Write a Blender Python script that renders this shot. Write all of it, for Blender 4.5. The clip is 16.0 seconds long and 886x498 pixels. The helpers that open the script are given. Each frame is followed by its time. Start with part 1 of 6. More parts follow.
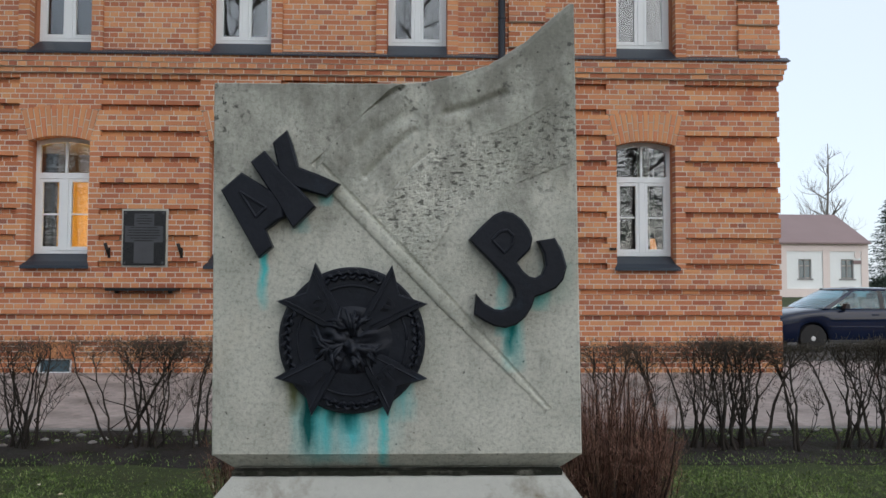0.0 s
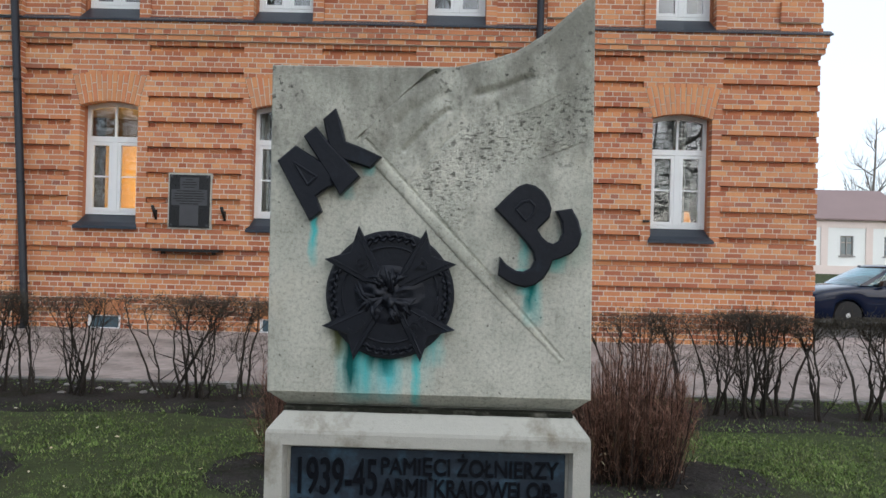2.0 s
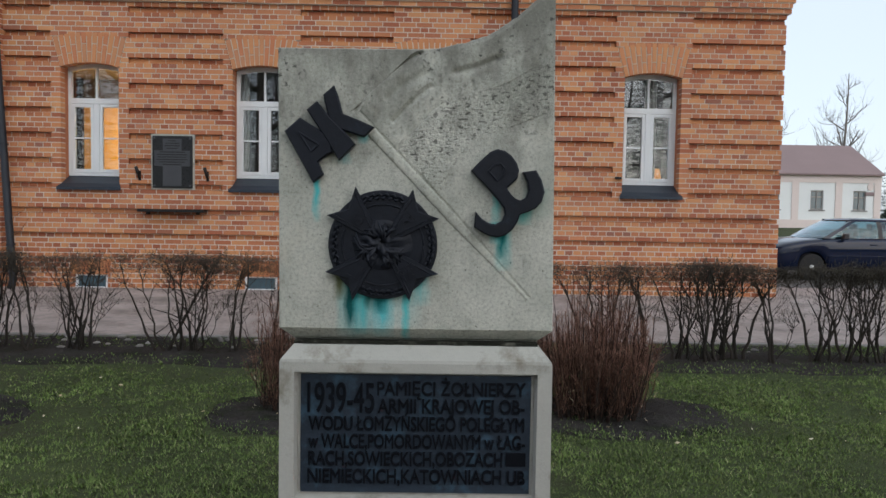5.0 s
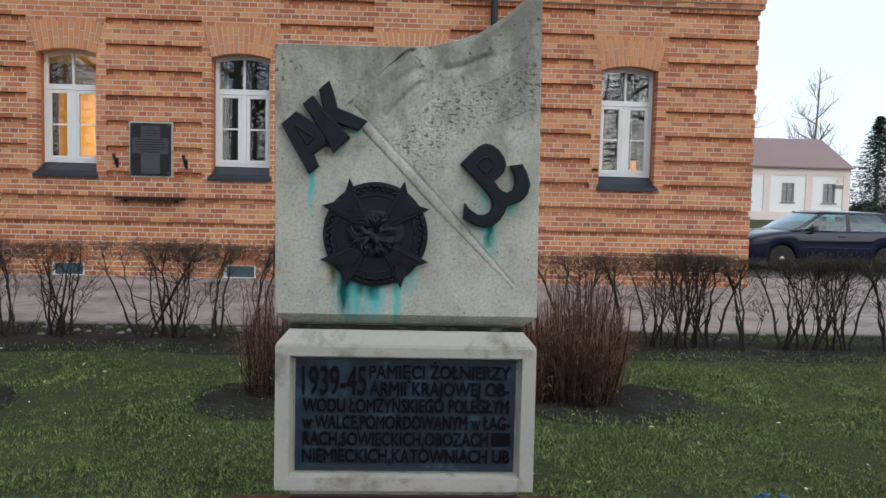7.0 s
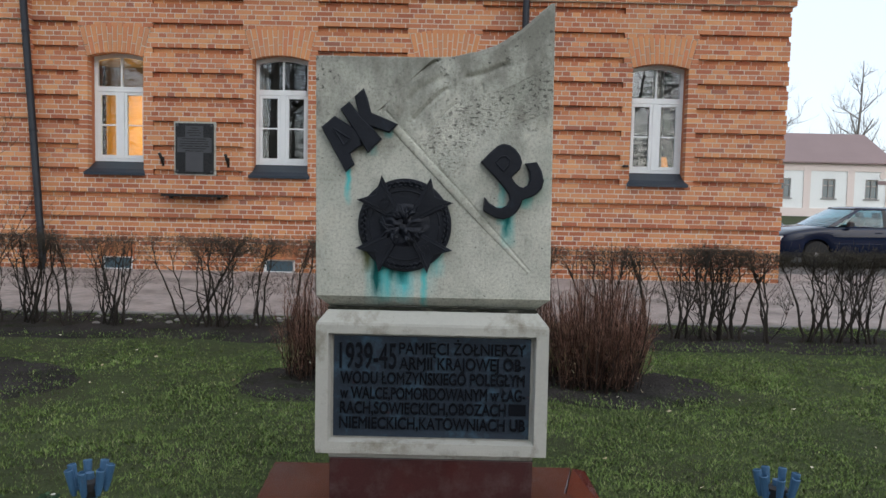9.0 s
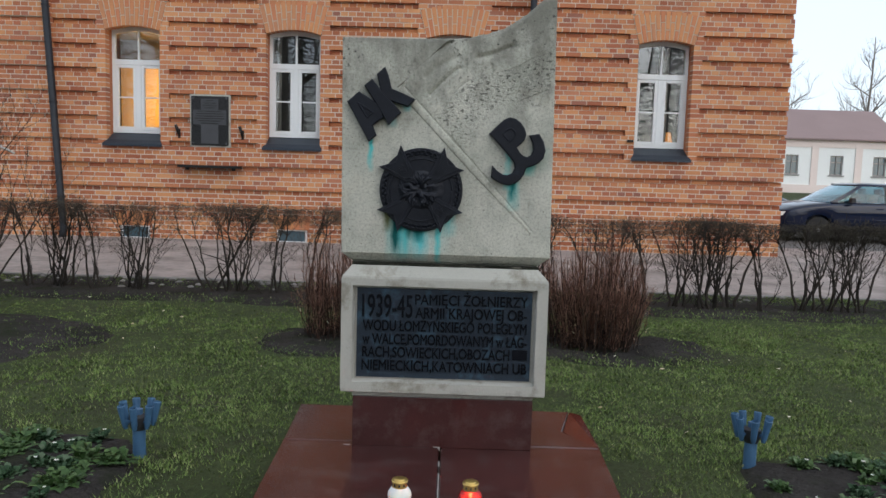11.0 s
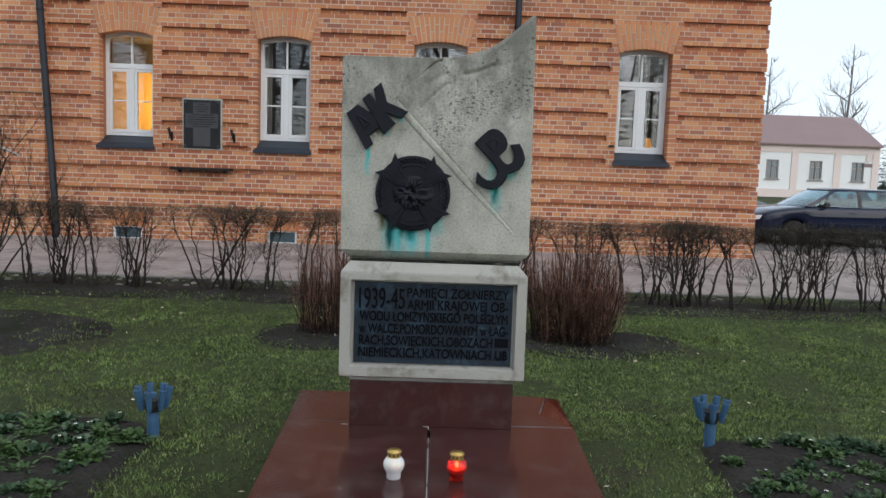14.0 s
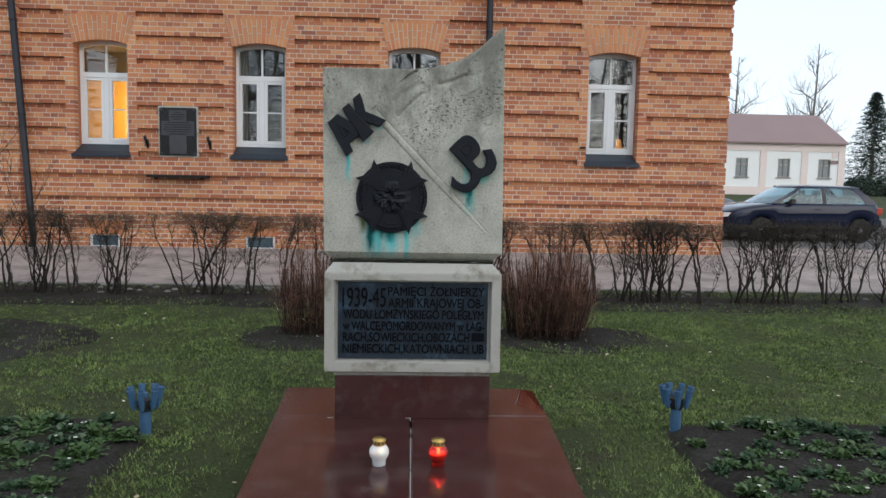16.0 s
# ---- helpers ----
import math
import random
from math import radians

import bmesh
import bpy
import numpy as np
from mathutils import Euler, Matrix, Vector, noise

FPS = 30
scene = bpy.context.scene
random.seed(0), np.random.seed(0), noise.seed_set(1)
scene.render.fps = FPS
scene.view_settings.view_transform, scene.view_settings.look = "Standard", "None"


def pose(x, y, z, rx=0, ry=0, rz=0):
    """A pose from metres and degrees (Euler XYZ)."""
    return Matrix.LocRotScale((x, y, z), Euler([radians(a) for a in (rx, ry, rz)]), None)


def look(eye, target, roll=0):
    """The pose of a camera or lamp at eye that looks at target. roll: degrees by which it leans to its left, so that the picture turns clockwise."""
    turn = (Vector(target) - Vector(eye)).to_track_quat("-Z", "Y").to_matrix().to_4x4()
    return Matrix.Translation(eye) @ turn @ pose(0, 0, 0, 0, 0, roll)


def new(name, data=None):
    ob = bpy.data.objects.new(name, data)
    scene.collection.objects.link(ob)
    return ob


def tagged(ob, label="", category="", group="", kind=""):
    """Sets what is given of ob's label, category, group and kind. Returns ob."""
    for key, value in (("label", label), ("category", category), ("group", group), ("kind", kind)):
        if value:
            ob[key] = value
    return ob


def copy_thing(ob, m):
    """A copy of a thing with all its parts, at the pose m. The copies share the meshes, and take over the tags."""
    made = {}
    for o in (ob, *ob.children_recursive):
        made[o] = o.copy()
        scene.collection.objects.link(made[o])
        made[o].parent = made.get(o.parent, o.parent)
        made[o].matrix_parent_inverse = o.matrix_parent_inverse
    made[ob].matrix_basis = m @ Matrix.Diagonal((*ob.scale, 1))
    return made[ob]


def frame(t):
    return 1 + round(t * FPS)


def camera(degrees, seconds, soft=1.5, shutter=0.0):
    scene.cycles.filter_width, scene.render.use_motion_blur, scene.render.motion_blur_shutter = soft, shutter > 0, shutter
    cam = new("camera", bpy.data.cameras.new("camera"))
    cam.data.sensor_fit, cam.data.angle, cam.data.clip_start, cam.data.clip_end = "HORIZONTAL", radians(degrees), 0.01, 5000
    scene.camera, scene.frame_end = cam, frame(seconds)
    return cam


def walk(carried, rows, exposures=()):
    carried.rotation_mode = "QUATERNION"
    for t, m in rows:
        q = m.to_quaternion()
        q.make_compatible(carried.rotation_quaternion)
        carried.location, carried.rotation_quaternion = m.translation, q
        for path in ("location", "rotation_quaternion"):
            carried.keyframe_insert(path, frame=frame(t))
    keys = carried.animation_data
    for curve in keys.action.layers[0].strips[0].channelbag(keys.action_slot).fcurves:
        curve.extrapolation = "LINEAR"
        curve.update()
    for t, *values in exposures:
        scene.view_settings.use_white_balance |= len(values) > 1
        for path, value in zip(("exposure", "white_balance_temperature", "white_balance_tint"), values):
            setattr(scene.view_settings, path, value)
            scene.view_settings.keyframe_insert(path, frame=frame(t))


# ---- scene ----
cam = camera(60.6, 16.0)
PATH = [
    (0, (0.053, -1.928, 1.48), (0.113, 0.069, 1.567), 0.2),
    (0.5, (0.054, -2.005, 1.474), (0.069, -0.006, 1.509), 0.5),
    (1, (0.064, -2.083, 1.464), (0.057, -0.083, 1.444), 0.6),
    (1.5, (0.078, -2.143, 1.463), (0.04, -0.144, 1.467), 0.7),
    (2, (0.066, -2.174, 1.465), (0.034, -0.175, 1.468), 1.5),
    (2.5, (0.04, -2.228, 1.473), (0.051, -0.228, 1.478), 1.0),
    (3, (0.015, -2.286, 1.475), (0.082, -0.287, 1.486), 0.7),
    (3.5, (0.024, -2.331, 1.471), (0.106, -0.332, 1.474), 0.6),
    (4, (0.048, -2.416, 1.471), (0.097, -0.417, 1.452), 0.3),
    (4.5, (0.057, -2.504, 1.459), (0.077, -0.505, 1.378), 0.9),
    (7, (-0.001, -2.677, 1.465), (0.091, -0.684, 1.332), 1.4),
    (7.5, (0.028, -2.735, 1.468), (0.083, -0.741, 1.333), 1.1),
    (8, (0.051, -2.816, 1.461), (0.078, -0.821, 1.326), 1.0),
    (8.5, (0.046, -2.899, 1.46), (0.052, -0.903, 1.324), 1.1),
    (11, (0.017, -3.358, 1.427), (0.0, -1.369, 1.218), 1.7),
    (11.5, (0.027, -3.424, 1.425), (-0.031, -1.438, 1.2), 1.9),
    (12, (0.025, -3.463, 1.429), (0.007, -1.477, 1.189), 2.1),
    (12.5, (0.001, -3.523, 1.43), (0.033, -1.538, 1.184), 1.7),
    (13, (-0.022, -3.581, 1.444), (0.033, -1.59, 1.259), 1.5),
    (13.5, (-0.013, -3.637, 1.445), (0.043, -1.647, 1.261), 1.3),
    (14, (0.001, -3.721, 1.441), (0.022, -1.731, 1.24), 2.0),
    (14.5, (0.018, -3.802, 1.441), (0.041, -1.813, 1.241), 1.4),
    (15, (0.023, -3.852, 1.437), (0.023, -1.866, 1.206), 1.6),
    (15.5, (0.01, -3.889, 1.444), (0.039, -1.901, 1.225), 1.8),
    (16, (-0.01, -3.936, 1.449), (0.073, -1.947, 1.257), 1.1),
]
EXPOSURE = [(0, 0), (1.0, -0.05), (1.5, 0.3), (3.0, 0.25), (4.0, 0.0), (4.7, -0.05), (7, 0.15), (8.5, 0.15), (11, 0.15), (11.5, 0.55),
            (12, 0.68), (12.5, 0.72), (13, 0.35), (14, 0.14), (16, 0.17)]
walk(cam, [(t, look(eye, target, roll)) for t, eye, target, roll in PATH],
     [(t, 0.58 + e) for t, e in EXPOSURE])

# ---- world and large lights ----
world = bpy.data.worlds.new("sky")
scene.world = world
world.use_nodes = True
wn, wl = world.node_tree.nodes, world.node_tree.links
sky = wn.new("ShaderNodeTexSky")
sky.sky_type = "NISHITA"
sky.sun_disc = False
sky.sun_elevation, sky.sun_rotation = radians(32), radians(150)
sky.air_density, sky.dust_density, sky.ozone_density = 0.8, 2.0, 1.0
# thin white cloud over the whole sky
veil = wn.new("ShaderNodeMix")
veil.data_type = "RGBA"
veil.inputs[0].default_value, veil.inputs[7].default_value = 0.72, (4.6, 4.75, 4.9, 1)
wl.new(sky.outputs[0], veil.inputs[6])
wl.new(veil.outputs[2], wn["Background"].inputs["Color"])
wn["Background"].inputs["Strength"].default_value = 0.15

sun = new("sun", bpy.data.lights.new("sun", "SUN"))
sun.data.energy, sun.data.angle, sun.data.color = 0.5, radians(85), (1.0, 0.95, 0.9)
sun.matrix_world = look((14, -24.0, 17.4), (0, 0, 0))
scene.view_settings.use_white_balance = True
scene.view_settings.white_balance_temperature, scene.view_settings.white_balance_tint = 6080, 8


# ---- helpers of this scene ----
def thing(name, at=(0, 0, 0), label="", category="", group="", kind=""):
    ob = new(name)
    ob.location = at
    ob.empty_display_size = 0.1
    return tagged(ob, label, category, group, kind)


def link_mesh(name, me, material, parent=None, label=""):
    if material:
        me.materials.append(material)
    ob = new(name, me)
    if parent:
        ob.parent = parent
    return tagged(ob, label)


def part(name, bm, material, parent=None, label="", smooth=False):
    bmesh.ops.recalc_face_normals(bm, faces=bm.faces)
    me = bpy.data.meshes.new(name)
    bm.to_mesh(me)
    bm.free()
    if smooth:
        me.shade_smooth()
    return link_mesh(name, me, material, parent, label)


def raw(name, verts, faces, material, parent=None, label="", smooth=False):
    me = bpy.data.meshes.new(name)
    me.from_pydata(verts, [], faces)
    me.update()
    if smooth:
        me.shade_smooth()
    return link_mesh(name, me, material, parent, label)


def bx(bm, x0, x1, y0, y1, z0, z1, bevel=0.0):
    r = bmesh.ops.create_cube(bm, size=1, matrix=Matrix.Translation(((x0 + x1) / 2, (y0 + y1) / 2, (z0 + z1) / 2)) @ Matrix.Diagonal((x1 - x0, y1 - y0, z1 - z0, 1)))
    if bevel:
        edges = list({e for v in r["verts"] for e in v.link_edges})
        bmesh.ops.bevel(bm, geom=edges, offset=bevel, segments=2, affect="EDGES", profile=0.6)
    return bm


def box(*a, **k):
    return bx(bmesh.new(), *a, **k)


def loft(bm, rings, caps=True):
    """Joins rings of equal length, each a list of points."""
    rows = [[bm.verts.new(p) for p in ring] for ring in rings]
    n = len(rows[0])
    for a, b in zip(rows, rows[1:]):
        for k in range(n):
            bm.faces.new((a[k], a[(k + 1) % n], b[(k + 1) % n], b[k]))
    if caps:
        bm.faces.new(rows[0][::-1])
        bm.faces.new(rows[-1])
    return bm


def rect(x0, x1, y0, y1, z):
    return [(x0, y0, z), (x1, y0, z), (x1, y1, z), (x0, y1, z)]


def prism(bm, pts, y0, y1, bevel=0.0):
    """A polygon in x and z, from y0 (front) back to y1, its front edge eased."""
    cx, cz = sum(p[0] for p in pts) / len(pts), sum(p[1] for p in pts) / len(pts)
    if bevel:
        n = len(pts)
        area = sum(pts[k][0] * pts[(k + 1) % n][1] - pts[(k + 1) % n][0] * pts[k][1] for k in range(n))
        s = 1 if area > 0 else -1
        inner = []
        for k in range(n):
            p, a, b = Vector(pts[k]), Vector(pts[k - 1]), Vector(pts[(k + 1) % n])
            n1, n2 = (p - a).normalized(), (b - p).normalized()
            m = (Vector((-n1.y, n1.x)) + Vector((-n2.y, n2.x))) * s
            inner.append(p + m.normalized() * bevel if m.length > 1e-6 else p)
        loft(bm, [[(x, y0, z) for x, z in inner], [(x, y0 + bevel, z) for x, z in pts], [(x, y1, z) for x, z in pts]])
    else:
        loft(bm, [[(x, y0, z) for x, z in pts], [(x, y1, z) for x, z in pts]])
    return bm


def lathe(bm, profile, n=20, at=(0, 0, 0)):
    rings = [[(at[0] + r * math.cos(2 * math.pi * k / n), at[1] + r * math.sin(2 * math.pi * k / n), at[2] + z) for k in range(n)] for r, z in profile]
    return loft(bm, rings)


def tube_data(verts, faces, pts, radii, n=5):
    """Adds a tapered tube along points to lists of vertices and faces."""
    base = len(verts)
    for k, p in enumerate(pts):
        p = Vector(p)
        d = (Vector(pts[min(k + 1, len(pts) - 1)]) - Vector(pts[max(k - 1, 0)])).normalized()
        side = d.cross(Vector((0.31, 0.95, 0.05))).normalized()
        up = side.cross(d)
        for j in range(n):
            a = 2 * math.pi * j / n
            verts.append(p + (side * math.cos(a) + up * math.sin(a)) * radii[k])
    for k in range(len(pts) - 1):
        for j in range(n):
            a, b = base + k * n + j, base + k * n + (j + 1) % n
            faces.append((a, b, b + n, a + n))
    faces.append(tuple(base + j for j in range(n))[::-1])
    faces.append(tuple(base + (len(pts) - 1) * n + j for j in range(n)))


def text_mesh(name, body, height, width, at, depth, material, parent, label="", bold=0.026):
    """Raised lettering in the built-in font that fits the given height and width, facing -y, from its lower left corner."""
    cu = bpy.data.curves.new("lettering", "FONT")
    cu.body, cu.size, cu.extrude, cu.offset = body, 1.0, 0.0, 0.0
    ob = new("lettering", cu)
    me = bpy.data.meshes.new_from_object(ob.evaluated_get(bpy.context.evaluated_depsgraph_get()))
    bpy.data.objects.remove(ob)
    bm = bmesh.new()
    bm.from_mesh(me)
    bpy.data.meshes.remove(me)
    xs, ys = [v.co.x for v in bm.verts], [v.co.y for v in bm.verts]
    caps = 0.73
    sx, sz = width / (max(xs) - min(xs)), height / caps
    x0 = min(xs)
    # widen the strokes: the outline moves outwards
    push = {}
    for e in bm.edges:
        if len(e.link_faces) == 1:
            a, b = e.verts
            d = Vector(((b.co.x - a.co.x) * sx, (b.co.y - a.co.y) * sz))
            if d.length < 1e-7:
                continue
            out = Vector((d.y, -d.x)).normalized()
            c = e.link_faces[0].calc_center_median()
            if out.x * (c.x - a.co.x) * sx + out.y * (c.y - a.co.y) * sz > 0:
                out = -out
            for v in e.verts:
                push[v] = push.get(v, Vector((0, 0))) + out
    for v, d in push.items():
        if d.length > 1e-6:
            d = d.normalized() * bold * height
            v.co.x, v.co.y = v.co.x + d.x / sx, v.co.y + d.y / sz
    r = bmesh.ops.extrude_face_region(bm, geom=list(bm.faces))
    for v in (g for g in r["geom"] if isinstance(g, bmesh.types.BMVert)):
        v.co.z += 1.0
    for v in bm.verts:
        x, y, z = v.co
        v.co = (at[0] + (x - x0) * sx, at[1] - depth * z, at[2] + y * sz)
    return part(name, bm, material, parent, label)


# ---- materials ----
def make_material(name, rough=0.7, metal=0.0):
    m = bpy.data.materials.new(name)
    m.use_nodes = True
    n = m.node_tree.nodes
    b = n["Principled BSDF"]
    b.inputs["Roughness"].default_value, b.inputs["Metallic"].default_value = rough, metal
    return m, n, m.node_tree.links, b


def math_node(n, l, op, a, b=None, clamp=False):
    k = n.new("ShaderNodeMath")
    k.operation, k.use_clamp = op, clamp
    for slot, v in zip(k.inputs, (a, b)):
        if v is None:
            continue
        if isinstance(v, (int, float)):
            slot.default_value = v
        else:
            l.new(v, slot)
    return k.outputs[0]


def noise_node(n, l, vec, scale, detail=4.0, rough=0.55, stretch=None):
    if stretch:
        mp = n.new("ShaderNodeMapping")
        mp.inputs["Scale"].default_value = stretch
        l.new(vec, mp.inputs[0])
        vec = mp.outputs[0]
    t = n.new("ShaderNodeTexNoise")
    t.inputs["Scale"].default_value, t.inputs["Detail"].default_value, t.inputs["Roughness"].default_value = scale, detail, rough
    l.new(vec, t.inputs["Vector"])
    return t.outputs["Fac"]


def ramp_node(n, l, fac, stops):
    r = n.new("ShaderNodeValToRGB")
    e = r.color_ramp.elements
    while len(e) < len(stops):
        e.new(0.5)
    for k, (p, c) in enumerate(stops):
        e[k].position, e[k].color = p, (*c, 1)
    l.new(fac, r.inputs[0])
    return r.outputs[0]


def mix_node(n, l, fac, a, b):
    k = n.new("ShaderNodeMix")
    k.data_type = "RGBA"
    for slot, v in ((k.inputs[0], fac), (k.inputs[6], a), (k.inputs[7], b)):
        if isinstance(v, tuple):
            slot.default_value = (*v, 1)
        elif isinstance(v, (int, float)):
            slot.default_value = v
        else:
            l.new(v, slot)
    return k.outputs[2]


def surface(name, color, rough=0.7, metal=0.0, coarse=(2.0, 0.15), fine=(40.0, 0.12), bump=(60.0, 0.2, 0.004), island=0.0, stain=None, ramp=None, spec=None, rough_var=0.12, coords="Object"):
    """A surface with variation at two scales, fine relief, and an uneven gloss. ramp: colours picked at random for each piece."""
    m, n, l, b = make_material(name, rough, metal)
    vec = n.new("ShaderNodeTexCoord").outputs[coords]
    c1, c2 = noise_node(n, l, vec, coarse[0]), noise_node(n, l, vec, fine[0], 6.0, 0.65)
    f = math_node(n, l, "MULTIPLY_ADD", c1, 2 * coarse[1])
    f.node.inputs[2].default_value = 1 - coarse[1] - fine[1]
    g = math_node(n, l, "MULTIPLY_ADD", c2, 2 * fine[1])
    l.new(f, g.node.inputs[2])
    base = color
    if ramp or island:
        if ramp == "object" or island == "object":
            r = n.new("ShaderNodeObjectInfo").outputs["Random"]
        else:
            r = n.new("ShaderNodeNewGeometry").outputs["Random Per Island"]
        base = ramp_node(n, l, r, color) if isinstance(color, list) else color
    if isinstance(base, list):
        base = base[0][1]
    hsv = n.new("ShaderNodeHueSaturation")
    if isinstance(base, tuple):
        hsv.inputs["Color"].default_value = (*base, 1)
    else:
        l.new(base, hsv.inputs["Color"])
    l.new(g, hsv.inputs["Value"])
    col = hsv.outputs[0]
    if stain:
        sc, lo, hi, sc_col = stain
        msk = ramp_node(n, l, noise_node(n, l, vec, sc, 8.0, 0.65), [(lo, (0, 0, 0)), (hi, (1, 1, 1))])
        col = mix_node(n, l, msk, col, sc_col)
    l.new(col, b.inputs["Base Color"])
    rr = math_node(n, l, "MULTIPLY_ADD", c2, 2 * rough_var)
    rr.node.inputs[2].default_value = rough - rough_var
    l.new(rr, b.inputs["Roughness"])
    if spec is not None:
        b.inputs["Specular IOR Level"].default_value = spec
    if bump:
        bn = n.new("ShaderNodeBump")
        bn.inputs["Strength"].default_value, bn.inputs["Distance"].default_value = bump[1], bump[2]
        l.new(noise_node(n, l, vec, bump[0], 8.0, 0.6), bn.inputs["Height"])
        l.new(bn.outputs[0], b.inputs["Normal"])
    return m


BRICKS = [(0.0, (0.330, 0.108, 0.056)), (0.3, (0.450, 0.172, 0.082)), (0.6, (0.535, 0.226, 0.102)), (0.84, (0.605, 0.292, 0.130)), (0.95, (0.425, 0.168, 0.092)), (1.0, (0.265, 0.110, 0.075))]
M_BRICK = surface("brick_field", BRICKS, 0.85, coarse=(0.7, 0.24), fine=(35, 0.16), bump=(70, 0.5, 0.004), ramp="island", spec=0.25)
M_BRICK_PART = surface("brick", BRICKS, 0.85, coarse=(0.7, 0.24), fine=(35, 0.16), bump=(70, 0.5, 0.004), ramp="object", spec=0.25)
ARCH = [(0.0, (0.504, 0.191, 0.091)), (0.5, (0.586, 0.270, 0.116)), (1.0, (0.485, 0.225, 0.116))]
M_ARCH = surface("arch_brick", ARCH, 0.85, coarse=(0.8, 0.1), fine=(35, 0.14), bump=(70, 0.5, 0.004), ramp="object", spec=0.25)
M_MORTAR = surface("mortar", (0.62, 0.55, 0.47), 0.95, coarse=(1.3, 0.15), fine=(60, 0.15), bump=(120, 0.4, 0.003), spec=0.2)
M_FLASHING = surface("dark_sheet_metal", (0.035, 0.045, 0.06), 0.42, 0.4, coarse=(3, 0.15), fine=(30, 0.1), bump=(8, 0.1, 0.01))
M_PIPE = surface("dark_painted_pipe", (0.016, 0.018, 0.023), 0.5, coarse=(3, 0.3), fine=(30, 0.2), bump=(20, 0.2, 0.005), spec=0.3)
M_WHITE = surface("white_window_paint", (0.74, 0.76, 0.76), 0.35, coarse=(2, 0.05), fine=(50, 0.04), bump=None)
# room plaster: gloom in the dark colour, lamp warmth in the yellow one
M_DARK_ROOM = surface("room_gloom_plaster", (0.10, 0.09, 0.08), 0.9, bump=None)
M_WARM_ROOM = surface("lamp_glow_plaster", (0.80, 0.58, 0.20), 0.9, bump=None)
M_CURTAIN = surface("sheer_curtain", (0.55, 0.52, 0.47), 0.9, coarse=(4, 0.2), bump=None)
M_DRAPE = surface("dark_drape", (0.03, 0.025, 0.025), 0.95, coarse=(4, 0.3), bump=None)
M_BLACK_STONE = surface("black_polished_stone", (0.008, 0.008, 0.009), 0.3, coarse=(6, 0.3), fine=(80, 0.3), bump=None)
M_GREY_STONE = surface("grey_engraved_stone", (0.050, 0.051, 0.056), 0.5, coarse=(6, 0.2), fine=(80, 0.3), bump=(150, 0.3, 0.002))
M_BLACK_IRON = surface("black_iron", (0.018, 0.017, 0.017), 0.5, 0.5, bump=(60, 0.3, 0.003))
M_BRONZE = surface("blackened_bronze", (0.013, 0.0148, 0.021), 0.40, 0.1, coarse=(9, 0.35), fine=(60, 0.3), bump=(45, 0.45, 0.004), stain=(7, 0.60, 0.85, (0.03, 0.05, 0.075)), spec=0.22)
M_PLATE = surface("patinated_plate", (0.027, 0.038, 0.054), 0.5, 0.1, coarse=(7, 0.35), fine=(70, 0.35), bump=(55, 0.6, 0.004), stain=(11, 0.52, 0.74, (0.06, 0.115, 0.165)), spec=0.22)
M_PLATE_TEXT = surface("dark_lettering_metal", (0.004, 0.005, 0.008), 0.5, 0.0, coarse=(9, 0.35), fine=(60, 0.3), bump=(60, 0.3, 0.003), spec=0.12)
M_PED = surface("pale_concrete", (0.43, 0.42, 0.375), 0.85, coarse=(3, 0.10), fine=(70, 0.10), bump=(160, 0.5, 0.003), stain=(7, 0.52, 0.70, (0.19, 0.17, 0.125)), spec=0.3)
M_GRANITE = surface("red_polished_granite", (0.052, 0.016, 0.0145), 0.18, coarse=(3, 0.8), fine=(150, 0.35), bump=(5, 0.10, 0.008), stain=(9, 0.50, 0.72, (0.080, 0.045, 0.042)), rough_var=0.16)
M_GLOSSY_GRANITE = surface("glossy_red_granite", (0.075, 0.012, 0.008), 0.10, coarse=(5, 0.4), fine=(150, 0.35), bump=None, rough_var=0.05)
M_MOSS = surface("black_moss", (0.022, 0.023, 0.017), 0.95, coarse=(9, 0.4), fine=(60, 0.4), bump=(60, 0.8, 0.01), stain=(14, 0.5, 0.65, (0.11, 0.105, 0.085)), spec=0.1)
M_SEAL = surface("white_sealant", (0.42, 0.40, 0.37), 0.7)
M_BLUE = surface("blue_enamel_paint", (0.05, 0.12, 0.22), 0.5, coarse=(14, 0.2), fine=(80, 0.2), bump=(70, 0.3, 0.003), stain=(20, 0.62, 0.78, (0.05, 0.06, 0.08)))
M_GOLD = surface("gold_pressed_tin", (0.65, 0.45, 0.14), 0.3, 0.9, bump=(120, 0.4, 0.002))
M_SOIL = surface("damp_soil", (0.043, 0.039, 0.036), 0.95, coarse=(2.2, 0.8), fine=(40, 0.7), bump=(26, 1.0, 0.04), stain=(2.4, 0.5, 0.7, (0.024, 0.031, 0.014)), spec=0.05)
M_GROUND = surface("turf_ground", (0.044, 0.056, 0.021), 0.95, coarse=(1.2, 0.7), fine=(25, 0.7), bump=(40, 1.0, 0.02), stain=(1.6, 0.52, 0.72, (0.045, 0.042, 0.026)), spec=0.2)
M_PAVE = surface("worn_pinkish_paving", (0.315, 0.268, 0.245), 0.9, coarse=(1.6, 0.5), fine=(11, 0.5), bump=(40, 0.6, 0.01), stain=(1.7, 0.50, 0.72, (0.15, 0.135, 0.12)), spec=0.3)
M_RUBBLE = surface("broken_stone", [(0.0, (0.16, 0.15, 0.14)), (0.7, (0.21, 0.195, 0.18)), (1.0, (0.32, 0.30, 0.28))], 0.9, ramp="island", bump=(60, 0.5, 0.004))
